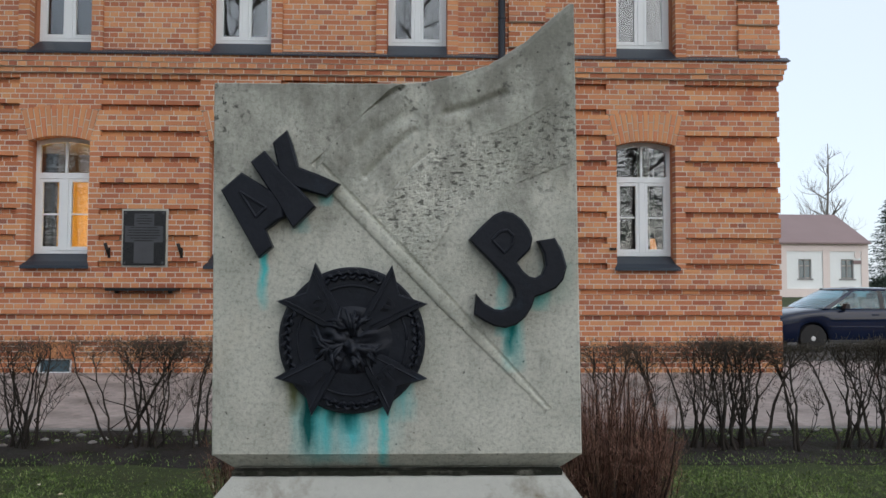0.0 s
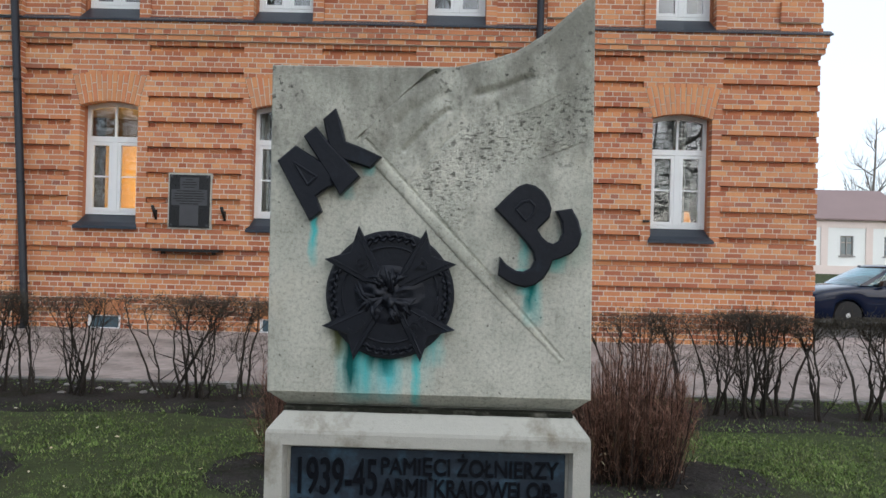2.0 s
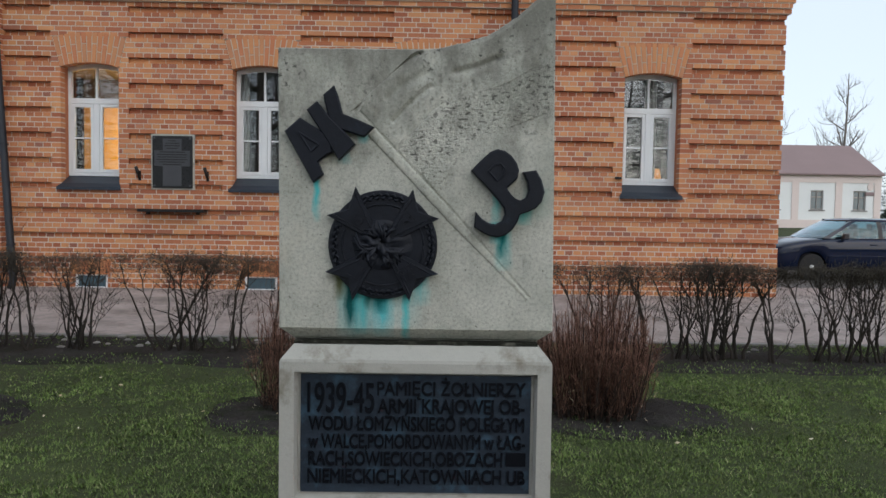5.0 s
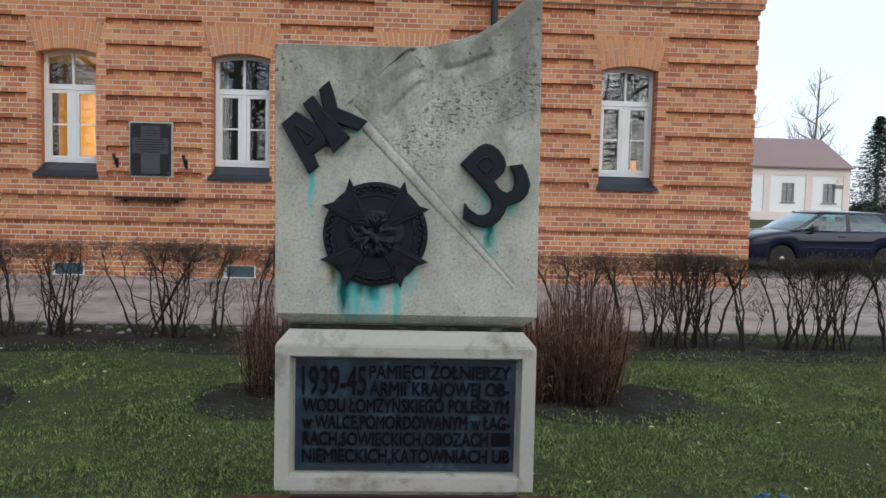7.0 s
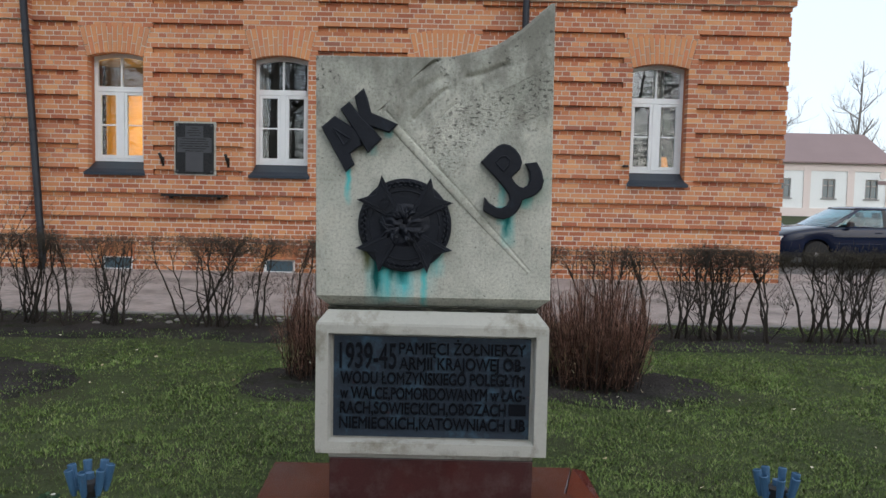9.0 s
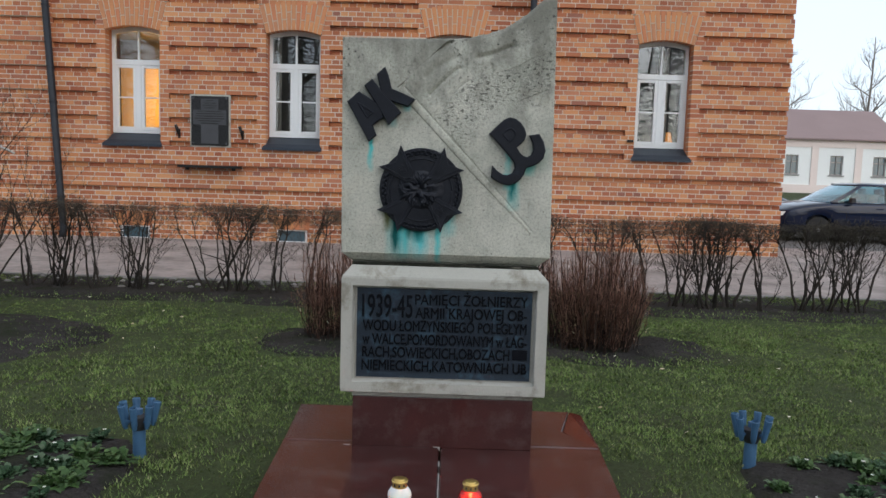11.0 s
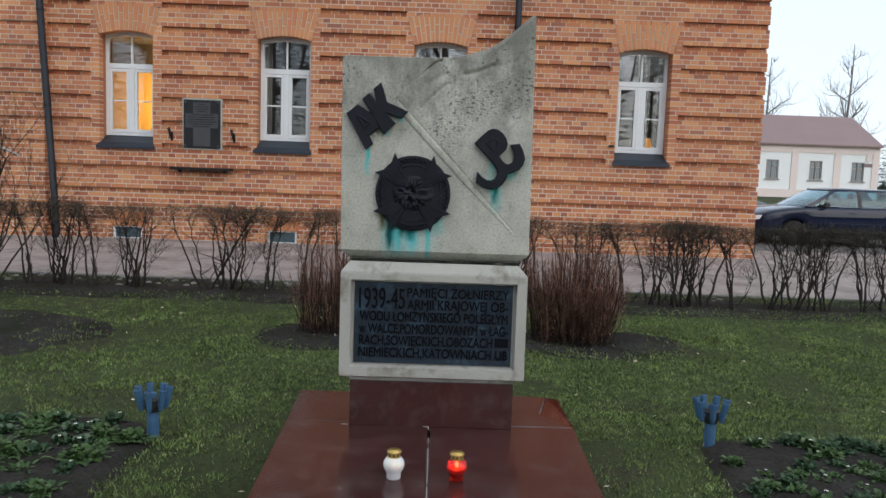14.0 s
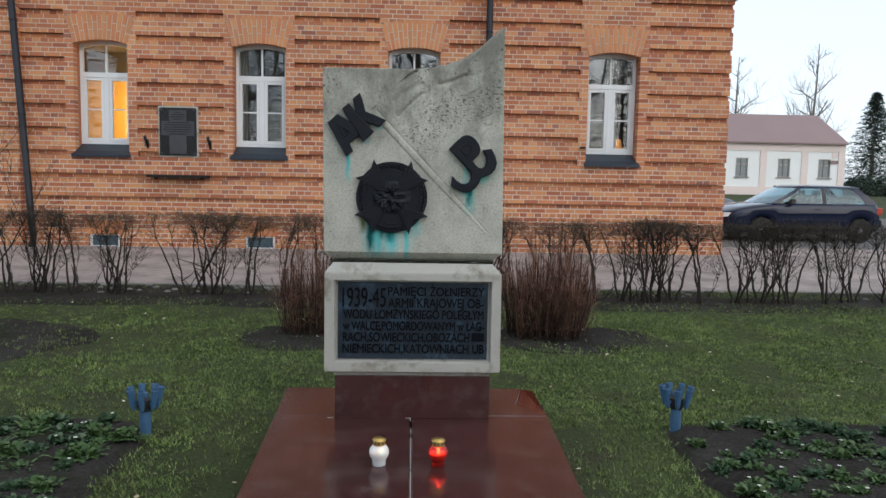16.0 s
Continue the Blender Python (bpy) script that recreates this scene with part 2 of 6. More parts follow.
M_KERB = surface("kerb_concrete", (0.20, 0.19, 0.175), 0.9, bump=(50, 0.5, 0.005))
GRASS = [(0.0, (0.075, 0.113, 0.030)), (0.35, (0.114, 0.170, 0.044)), (0.75, (0.154, 0.209, 0.061)), (0.93, (0.203, 0.234, 0.090)), (1.0, (0.281, 0.289, 0.144))]
M_GRASS = surface("grass_blades", GRASS, 0.65, coarse=(2.0, 0.85), fine=(13, 0.85), bump=None, ramp="island", spec=0.15, stain=(2.2, 0.54, 0.80, (0.100, 0.112, 0.040)))
LEAF = [(0.0, (0.015, 0.036, 0.015)), (0.5, (0.032, 0.067, 0.029)), (0.9, (0.057, 0.099, 0.048)), (1.0, (0.112, 0.147, 0.093))]
LEAF_LIGHT = [(0.0, (0.020, 0.045, 0.011)), (0.5, (0.045, 0.090, 0.022)), (0.9, (0.076, 0.129, 0.040)), (1.0, (0.123, 0.168, 0.084))]
M_LEAF_LIGHT = surface("light_bedding_leaves", LEAF_LIGHT, 0.6, coarse=(8, 0.2), fine=(60, 0.25), bump=None, ramp="island", spec=0.3)
M_LEAF = surface("bedding_leaves", LEAF, 0.7, coarse=(8, 0.2), fine=(60, 0.2), bump=None, ramp="island", spec=0.2)
M_PETAL = surface("pale_petals", (0.62, 0.62, 0.55), 0.6, bump=None)
BARK = [(0.0, (0.020, 0.017, 0.014)), (1.0, (0.042, 0.035, 0.029))]
M_STEM = surface("dark_bark", BARK, 0.9, coarse=(5, 0.25), fine=(60, 0.3), bump=(80, 0.6, 0.004), ramp="island", spec=0.2)
TWIG = [(0.0, (0.040, 0.034, 0.026)), (0.7, (0.068, 0.060, 0.045)), (1.0, (0.108, 0.090, 0.065))]
M_TWIG = surface("grey_brown_twigs", TWIG, 0.9, bump=None, ramp="island", spec=0.2)
RUSTY = [(0.0, (0.018, 0.013, 0.011)), (0.7, (0.040, 0.025, 0.019)), (0.95, (0.075, 0.045, 0.032)), (1.0, (0.20, 0.125, 0.085))]
M_RUSTY = surface("rusty_brown_stems", RUSTY, 0.85, bump=None, ramp="island", spec=0.2)
M_RUSTY_TIP = surface("rusty_red_twigs", [(0.0, (0.080, 0.040, 0.028)), (0.6, (0.185, 0.088, 0.060)), (1.0, (0.33, 0.195, 0.135))], 0.85, bump=None, ramp="island", spec=0.2)
M_DRYLEAF = surface("dry_pale_leaves", [(0.0, (0.35, 0.28, 0.16)), (1.0, (0.6, 0.55, 0.42))], 0.8, bump=None, ramp="island")
M_CARPAINT = surface("dark_blue_car_paint", (0.004, 0.009, 0.030), 0.06, coarse=(1, 0.1), fine=(20, 0.05), bump=None, rough_var=0.03, spec=0.4)
M_CARGREY = surface("grey_car_paint", (0.10, 0.11, 0.13), 0.2, coarse=(1, 0.1), fine=(20, 0.05), bump=None, rough_var=0.03)
M_RUBBER = surface("tyre_rubber", (0.018, 0.018, 0.018), 0.85, bump=(60, 0.3, 0.004))
M_ALLOY = surface("silver_alloy", (0.55, 0.56, 0.58), 0.3, 0.8, bump=None)
M_PLASTIC = surface("black_plastic", (0.02, 0.02, 0.021), 0.55, bump=None)
M_SEAT = surface("grey_seat_cloth", (0.12, 0.125, 0.13), 0.95, bump=None)
M_LENS = surface("clear_headlamp", (0.72, 0.74, 0.76), 0.12, bump=None)
M_REDLENS = surface("red_tail_lens", (0.35, 0.04, 0.02), 0.2, bump=None)
M_CARGLASS = surface("tinted_car_glass", (0.07, 0.115, 0.14), 0.05, bump=None, rough_var=0.02, spec=0.6)
M_CARGLASS.node_tree.nodes["Principled BSDF"].inputs["IOR"].default_value = 1.6
M_RENDER = surface("white_wall_render", (0.78, 0.79, 0.77), 0.9, coarse=(0.4, 0.06), fine=(8, 0.05), bump=(30, 0.3, 0.005))
M_PINK = surface("pale_pink_render", (0.72, 0.62, 0.57), 0.9, coarse=(0.4, 0.06), fine=(8, 0.05), bump=(30, 0.3, 0.005))
M_ROOF = surface("faded_red_roof", (0.24, 0.172, 0.165), 0.8, coarse=(0.5, 0.12), fine=(9, 0.12), bump=(10, 0.4, 0.02))
M_GREYWOOD = surface("grey_window_wood", (0.25, 0.24, 0.23), 0.7, bump=None)
M_DISTANT = surface("distant_bark", (0.20, 0.175, 0.15), 0.9, bump=None)
NEEDLE = [(0.0, (0.012, 0.025, 0.018)), (1.0, (0.035, 0.055, 0.035))]
M_NEEDLE = surface("spruce_needles", NEEDLE, 0.8, bump=None, ramp="island")
M_ASPHALT = surface("worn_asphalt", (0.11, 0.105, 0.10), 0.9, coarse=(0.5, 0.2), fine=(20, 0.2), bump=(60, 0.5, 0.006))
M_PALEWOOD = surface("peeled_pale_branch", (0.50, 0.47, 0.43), 0.8, bump=(40, 0.4, 0.004))

# window glass: clear, with a strong sheen
M_GLASS, gn, gl, gb = make_material("window_glass", 0.0)
gb.inputs["Base Color"].default_value = (0.93, 0.96, 0.95, 1)
gb.inputs["Transmission Weight"].default_value = 1.0
gb.inputs["IOR"].default_value = 1.8

# car glass: thin, faintly blue
M_CARPANE, gn, gl, gb = make_material("car_window_glass", 0.0)
gb.inputs["Base Color"].default_value = (0.34, 0.60, 0.70, 1)
gb.inputs["Transmission Weight"].default_value = 1.0
gb.inputs["IOR"].default_value = 1.5

# candle jars
def jar_material(name, color, trans):
    m, n, l, b = make_material(name, 0.25)
    vec = n.new("ShaderNodeTexCoord").outputs["Object"]
    l.new(mix_node(n, l, noise_node(n, l, vec, 30), tuple(c * 0.85 for c in color), color), b.inputs["Base Color"])
    b.inputs["Transmission Weight"].default_value = trans
    b.inputs["Subsurface Weight"].default_value = 0.4
    b.inputs["Subsurface Radius"].default_value = (0.03, 0.02, 0.02)
    return m


M_JAR_WHITE = jar_material("milky_white_glass", (0.90, 0.92, 0.92), 0.22)
M_JAR_RED = jar_material("red_glass", (0.90, 0.035, 0.015), 0.85)
M_FLAME, fn, fl, fb = make_material("candle_flame", 0.5)
fb.inputs["Base Color"].default_value = (0.9, 0.6, 0.2, 1)
fb.inputs["Emission Color"].default_value = (1.0, 0.62, 0.22, 1)
fb.inputs["Emission Strength"].default_value = 45.0
# orange window reflection, put into the emission of an added lamp shape
M_REFLECTION_GLOW, sn, sl, sb = make_material("orange_reflection_glow", 0.8)
sb.inputs["Base Color"].default_value = (0.8, 0.42, 0.15, 1)
sb.inputs["Emission Color"].default_value = (1.0, 0.38, 0.08, 1)
sb.inputs["Emission Strength"].default_value = 0.3

# stele concrete: pale, with grey lichen patches, dark run-off streaks and green copper stains
M_STELE, n, l, b = make_material("weathered_concrete", 0.88)
b.inputs["Specular IOR Level"].default_value = 0.3
vec = n.new("ShaderNodeTexCoord").outputs["Object"]
xyz = n.new("ShaderNodeSeparateXYZ")
l.new(vec, xyz.inputs[0])
X, Z = xyz.outputs[0], xyz.outputs[2]
col = ramp_node(n, l, noise_node(n, l, vec, 5, 6.0), [(0.34, (0.40, 0.402, 0.345)), (0.66, (0.57, 0.562, 0.49))])
grit = ramp_node(n, l, noise_node(n, l, vec, 90, 6.0, 0.7), [(0.28, (0.45, 0.45, 0.42)), (0.5, (1, 1, 1)), (0.72, (1.18, 1.17, 1.13))])
mul = n.new("ShaderNodeMix")
mul.data_type, mul.blend_type = "RGBA", "MULTIPLY"
mul.inputs[0].default_value = 0.8
l.new(col, mul.inputs[6])
l.new(grit, mul.inputs[7])
col = mul.outputs[2]
high = math_node(n, l, "MULTIPLY", math_node(n, l, "SUBTRACT", Z, 1.55), 1.9, True)
lich = math_node(n, l, "ADD", noise_node(n, l, vec, 4.5, 8.0, 0.7, (1.6, 1, 0.9)), math_node(n, l, "MULTIPLY", high, 0.24))
col = mix_node(n, l, ramp_node(n, l, lich, [(0.53, (0, 0, 0)), (0.76, (0.8, 0.75, 0.75))]), col, (0.16, 0.155, 0.13))
streak = noise_node(n, l, vec, 1.0, 6.0, 0.6, (26, 1, 2.2))
col = mix_node(n, l, math_node(n, l, "MULTIPLY", ramp_node(n, l, streak, [(0.55, (0, 0, 0)), (0.75, (0.55, 0.55, 0.55))]), high), col, (0.13, 0.125, 0.11))
pits = math_node(n, l, "MULTIPLY", ramp_node(n, l, noise_node(n, l, vec, 48, 4.0, 0.6), [(0.56, (0, 0, 0)), (0.63, (0.9, 0.9, 0.9))]), math_node(n, l, "MULTIPLY", ramp_node(n, l, noise_node(n, l, vec, 5, 4.0), [(0.46, (0, 0, 0)), (0.6, (1, 1, 1))]), math_node(n, l, "MULTIPLY", high, 1.6, True)))
col = mix_node(n, l, pits, col, (0.07, 0.068, 0.06))
rough_at = n.new("ShaderNodeAttribute")
rough_at.attribute_name = "pitted"
chips = math_node(n, l, "ADD", noise_node(n, l, vec, 1.0, 3.0, 0.6, (46, 1, 90)), math_node(n, l, "MULTIPLY", noise_node(n, l, vec, 9, 3.0), 0.16))
chips = math_node(n, l, "MULTIPLY", ramp_node(n, l, chips, [(0.63, (0, 0, 0)), (0.70, (0.85, 0.85, 0.85))]), rough_at.outputs["Fac"])
col = mix_node(n, l, chips, col, (0.085, 0.082, 0.07))
pin = ramp_node(n, l, noise_node(n, l, vec, 62, 2.0, 0.5), [(0.70, (0, 0, 0)), (0.74, (0.9, 0.9, 0.9))])
col = mix_node(n, l, pin, col, (0.06, 0.058, 0.05))
ochre = ramp_node(n, l, noise_node(n, l, vec, 3.2, 5.0), [(0.6, (0, 0, 0)), (0.8, (0.35, 0.35, 0.35))])
col = mix_node(n, l, ochre, col, (0.42, 0.34, 0.22))
wob = math_node(n, l, "MULTIPLY", math_node(n, l, "SUBTRACT", noise_node(n, l, vec, 14, 3.0), 0.5), 0.035)
XW = math_node(n, l, "ADD", X, wob)
fray = noise_node(n, l, vec, 1.0, 5.0, 0.6, (60, 1, 7))
# copper runs: centre, half width, top, length, strength, colour
for xc, hw, top, run, power, tint in (
    (-0.343, 0.014, 1.555, 0.15, 0.75, (0.10, 0.50, 0.50)), (-0.215, 0.060, 1.21, 0.21, 0.55, (0.10, 0.46, 0.46)), (-0.222, 0.024, 1.20, 0.16, 1.2, (0.006, 0.09, 0.085)), (-0.185, 0.034, 1.19, 0.17, 0.7, (0.09, 0.47, 0.48)),
    (-0.118, 0.046, 1.18, 0.17, 0.85, (0.13, 0.52, 0.54)), (-0.125, 0.030, 1.165, 0.07, 0.95, (0.015, 0.16, 0.16)), (-0.165, 0.020, 1.17, 0.06, 0.8, (0.02, 0.14, 0.13)), (-0.035, 0.016, 1.17, 0.18, 0.9, (0.07, 0.50, 0.50)), (-0.04, 0.06, 1.20, 0.15, 0.35, (0.25, 0.58, 0.57)),
    (-0.262, 0.026, 1.24, 0.10, 0.9, (0.11, 0.12, 0.055)), (0.012, 0.035, 1.255, 0.13, 0.6, (0.14, 0.50, 0.50)), (0.40, 0.05, 1.52, 0.10, 0.25, (0.2, 0.42, 0.36)), (0.290, 0.034, 1.40, 0.15, 0.6, (0.10, 0.46, 0.45)), (0.285, 0.020, 1.40, 0.11, 1.1, (0.010, 0.16, 0.15)), (0.262, 0.024, 1.40, 0.06, 0.8, (0.12, 0.50, 0.50)),
    (0.355, 0.034, 1.465, 0.06, 0.8, (0.10, 0.42, 0.38)), (0.262, 0.02, 1.50, 0.10, 0.6, (0.18, 0.52, 0.48)), (-0.19, 0.02, 1.70, 0.03, 0.6, (0.16, 0.5, 0.5)), (-0.25, 0.025, 1.64, 0.04, 0.45, (0.2, 0.5, 0.5))):
    side = math_node(n, l, "SUBTRACT", 1.0, math_node(n, l, "DIVIDE", math_node(n, l, "ABSOLUTE", math_node(n, l, "SUBTRACT", XW, xc)), hw), True)
    down = math_node(n, l, "SUBTRACT", 1.0, math_node(n, l, "DIVIDE", math_node(n, l, "SUBTRACT", top, Z), run), True)
    above = math_node(n, l, "MULTIPLY", math_node(n, l, "SUBTRACT", top + 0.02, Z), 60.0, True)
    k = math_node(n, l, "MULTIPLY", math_node(n, l, "MULTIPLY", math_node(n, l, "POWER", side, 0.7), math_node(n, l, "POWER", down, 0.55)), above)
    k = math_node(n, l, "MULTIPLY", k, math_node(n, l, "MULTIPLY", math_node(n, l, "ADD", fray, 0.28), power * 2.1), True)
    col = mix_node(n, l, k, col, tint)
l.new(col, b.inputs["Base Color"])
bn = n.new("ShaderNodeBump")
bn.inputs["Strength"].default_value, bn.inputs["Distance"].default_value = 0.6, 0.004
l.new(noise_node(n, l, vec, 110, 8.0, 0.65), bn.inputs["Height"])
l.new(bn.outputs[0], b.inputs["Normal"])


# ---- ground ----
def level(y):
    return float(np.interp(y, (-300, 5, 9.8, 14, 18, 46, 80, 900), (0, 0, 0.06, -0.02, 0.0, 0.6, 1.0, 3.0)))


def sheet(name, xs, ys, lift, material, rough=0.0, seed=0.0, **tags):
    verts = [(x, y, level(y) + lift + (rough * noise.noise((x * 2.1 + seed, y * 2.1, 3.0)) if rough else 0.0)) for y in ys for x in xs]
    w = len(xs)
    faces = [(j * w + k, j * w + k + 1, (j + 1) * w + k + 1, (j + 1) * w + k) for j in range(len(ys) - 1) for k in range(w - 1)]
    return tagged(raw(name, verts, faces, material, smooth=True), kind="structure", **tags)


def steps(*stops):
    out = []
    for a, b, d in stops:
        out += list(np.arange(a, b - 1e-6, d))
    return [float(v) for v in out] + [stops[-1][1]]


sheet("ground", steps((-700, -40, 110), (-40, -8, 4), (-8, 9, 0.25), (9, 60, 4), (60, 700, 110)), steps((-300, -30, 60), (-30, -3, 3), (-3, 5.6, 0.25), (5.6, 60, 4), (60, 800, 120)), 0.0, M_GROUND, 0.012, label="green and brown winter lawn ground", category="ground")
sheet("pavement", steps((-14, 60, 2)), steps((5.72, 9.8, 0.5), (9.8, 12.0, 1.0)), 0.022, M_PAVE, label="worn pinkish grey paving before the brick building", category="pavement")
sheet("road", steps((5.9, 60, 4)), steps((12.02, 24, 2)), 0.02, M_ASPHALT, label="grey parking road beside the brick building", category="road")
for k in range(24):
    tagged(part("kerb", box(-12 + k * 1.0, -11.008 + k * 1.0, 5.62, 5.70, -0.06, 0.035, bevel=0.006), M_KERB), "low grey concrete kerb along the paving", "kerb", kind="structure")


def reach(x, y, cx, cy, rx, ry, power):
    """How far out a place lies in a bed, 1 at its rim; a high power squares the bed off."""
    return (abs((x - cx) / rx) ** power + abs((y - cy) / ry) ** power) ** (1 / power)


def soil_patch(name, cx, cy, rx, ry, lift, power, seed, label):
    """An uneven bed of soil with a ragged edge."""
    verts, faces, rings, n = [(cx, cy, lift)], [], 9, 96
    for r in range(1, rings + 1):
        for k in range(n):
            a = 2 * math.pi * k / n
            ca, sa = math.cos(a), math.sin(a)
            f = r / rings / (abs(ca) ** power + abs(sa) ** power) ** (1 / power)
            f *= 1 + (0.16 if power < 3 else 0.03) * noise.noise((ca * 1.7 + seed, sa * 1.7, 0.3)) + 0.05 * noise.noise((ca * 6 + seed, sa * 6, 1.0)) + 0.035 / math.sqrt(rx) * noise.noise((ca * 15 * rx + seed, sa * 15 * rx, 2.0))
            x, y = cx + rx * f * ca, cy + ry * f * sa
            z = (lift * (1 - (r / rings) ** 3) + 0.016) + 0.018 * noise.noise((x * 7, y * 7, seed)) if r < rings else -0.03
            verts.append((x, y, z))
    for k in range(n):
        faces.append((0, 1 + k, 1 + (k + 1) % n))
        for r in range(rings - 1):
            a, b2 = 1 + r * n + k, 1 + r * n + (k + 1) % n
            faces.append((a, a + n, b2 + n, b2))
    return tagged(raw(name, verts, faces, M_SOIL, smooth=True), label, "soil", kind="structure")


# centre, half sizes, height, squareness
SOILS = [(-3.85, 2.45, 1.30, 0.85, 0.04, 2), (-1.02, 2.68, 0.56, 0.52, 0.03, 2), (1.42, 2.76, 0.86, 0.62, 0.03, 2), (-2.38, -0.58, 1.00, 1.08, 0.035, 7), (2.36, -0.62, 1.00, 1.06, 0.035, 7)]
for k, (cx, cy, rx, ry, lift, power) in enumerate(SOILS):
    soil_patch("soil_bed", cx, cy, rx, ry, lift, power, 3.1 * k, "dark damp bare soil bed cut into the lawn")
verts, faces = [], []
xs = steps((-12, 12, 0.3))
for j, (y, z) in enumerate(((4.15, -0.02), (4.4, 0.02), (4.8, 0.035), (5.2, 0.03), (5.6, 0.022))):
    verts += [(x, y + (0.14 * noise.noise((x * 0.9, 0, 5)) if j < 2 else 0), z + 0.012 * noise.noise((x * 3, y * 3, 2))) for x in xs]
w = len(xs)
faces = [(j * w + k, j * w + k + 1, (j + 1) * w + k + 1, (j + 1) * w + k) for j in range(4) for k in range(w - 1)]
tagged(raw("soil_strip", verts, faces, M_SOIL, smooth=True), "strip of bare brown soil under the hedge", "soil", kind="structure")


def bare(x, y):
    """Whether no grass grows here: on the slab, and thinning out towards bare soil."""
    if -0.76 < x < 0.77 and y < 0.62:
        return True
    keep = 1.0
    # grass thins out beside the slab
    if -1.45 < x < 1.35 and y < (0.62 if x < 0 else 0.30):
        gap = (-0.76 - x) / 0.70 if x < 0 else (x - 0.77) / 0.60
        keep = 0.08 + 0.70 * gap + 0.5 * noise.noise((x * 5, y * 3, 9))
    over = y - (4.05 if x > 0 else 3.93) - 0.2 * noise.noise((x * 0.9, 0, 5))
    if over > 0:
        keep = 0.50 - over * 0.7 if y < 4.95 else 0.35 + 0.6 * noise.noise((x * 0.8, y * 2, 4))
    for i, (cx, cy, rx, ry, _, power) in enumerate(SOILS):
        if abs(x - cx) > 1.3 * rx or abs(y - cy) > 1.3 * ry:
            continue
        far = reach(x, y, cx, cy, rx, ry, power)
        if power > 3:
            keep = min(keep, (far + 0.06 * noise.noise((x * 5, y * 5, 1)) + 0.04 * noise.noise((x * 16, y * 16, 1)) - 0.92) * 9)
            continue
        q = far ** 2 + 0.35 * noise.noise((x * 3, y * 3, 1))
        if q < 1.05:
            keep = min(keep, (0.6 * (q - 0.25) / 0.8, 0.6 * (q + 0.12) / 1.2)[i == 0])
    return rng.random() > keep


def rise(x, y):
    """Height of the soil above the lawn."""
    top = 0.0 if y < 4.2 else min(0.03, 0.02 + 0.04 * (y - 4.3))
    for cx, cy, rx, ry, lift, power in SOILS:
        q = reach(x, y, cx, cy, rx, ry, power) if abs(x - cx) < rx and abs(y - cy) < ry else 2.0
        if q < 1:
            top = max(top, lift * (1 - q ** 3) + 0.014)
    return top


rng = random.Random(4)
verts, faces = [], []
for _ in range(560000):
    y = -1.6 + 7.2 * rng.random() ** 1.35
    half = 1.4 + (y + 4.2) * 0.62
    x = rng.uniform(-half, half)
    thin = noise.noise((x * 1.3, y * 1.3, 7.0))
    tuft = noise.noise((x * 11, y * 11, 2.0))
    # fewer blades to the left: dark turf shows through, imitating a shaded lawn
    if rng.random() > 1.0 + 0.9 * tuft + 0.5 * thin + 0.28 * max(-2.0, min(0.4, x + 0.6)) or bare(x, y):
        continue
    h = rng.uniform(0.008, 0.019) * (1 + 0.35 * thin + 0.7 * tuft)
    a = rng.uniform(0, 6.283)
    lean = rng.uniform(0.5, 1.7) * h
    bw = rng.uniform(0.0018, 0.0034) * (1 + 0.12 * (y + 1.6))
    wx, wy = bw * math.cos(a + 1.57), bw * math.sin(a + 1.57)
    b0, zs = len(verts), rise(x, y)
    verts += [(x - wx, y - wy, zs - 0.004), (x + wx, y + wy, zs - 0.004), (x + lean * math.cos(a), y + lean * math.sin(a), zs + h)]
    faces.append((b0, b0 + 1, b0 + 2))
tagged(raw("grass", verts, faces, M_GRASS), "short green and straw-coloured winter grass on the lawn", "grass", kind="stuff")

verts, faces = [], []
for _ in range(130):
    y = -1.0 + 6.4 * rng.random()
    half = 1.4 + (y + 4.2) * 0.6
    x = rng.uniform(-half, half)
    if -0.8 < x < 0.8 and y < 0.66:
        continue
    a, s = rng.uniform(0, 6.283), rng.uniform(0.006, 0.02)
    zz = 0.03 + rng.uniform(0, 0.012)
    b0 = len(verts)
    verts += [(x + s * math.cos(a + q) * (1 if k % 2 else 0.6), y + s * math.sin(a + q) * (1 if k % 2 else 0.6), zz + rng.uniform(-0.004, 0.008)) for k, q in enumerate((0, 1.4, 3.1, 4.6))]
    faces.append((b0, b0 + 1, b0 + 2, b0 + 3))
tagged(raw("leaf_litter", verts, faces, M_DRYLEAF), "scattered pale dry leaves on lawn and soil", "leaf litter", kind="stuff")

verts, faces = [], []
for _ in range(240):
    x, y = rng.uniform(-7.5, 6.5), 5.62 - abs(rng.gauss(0, 0.32))
    if x > 0.5 and rng.random() < 0.6:
        continue
    size, b0 = rng.uniform(0.010, 0.042), len(verts)
    turn = rng.uniform(0, 3.1)
    for zz, wide in ((-0.3, 0.8), (0.25, 1.0), (0.6, 0.5)):
        for q in range(5):
            a = turn + 1.2566 * q
            wob = size * wide * rng.uniform(0.75, 1.15)
            verts.append((x + 1.3 * wob * math.cos(a), y + wob * math.sin(a), 0.03 + size * zz))
    for lev in (0, 5):
        faces += [(b0 + lev + q, b0 + lev + (q + 1) % 5, b0 + lev + 5 + (q + 1) % 5, b0 + lev + 5 + q) for q in range(5)]
    faces.append(tuple(b0 + 10 + q for q in range(5)))
tagged(raw("rubble", verts, faces, M_RUBBLE), "small pale broken stones along the paving edge", "stones", kind="stuff")

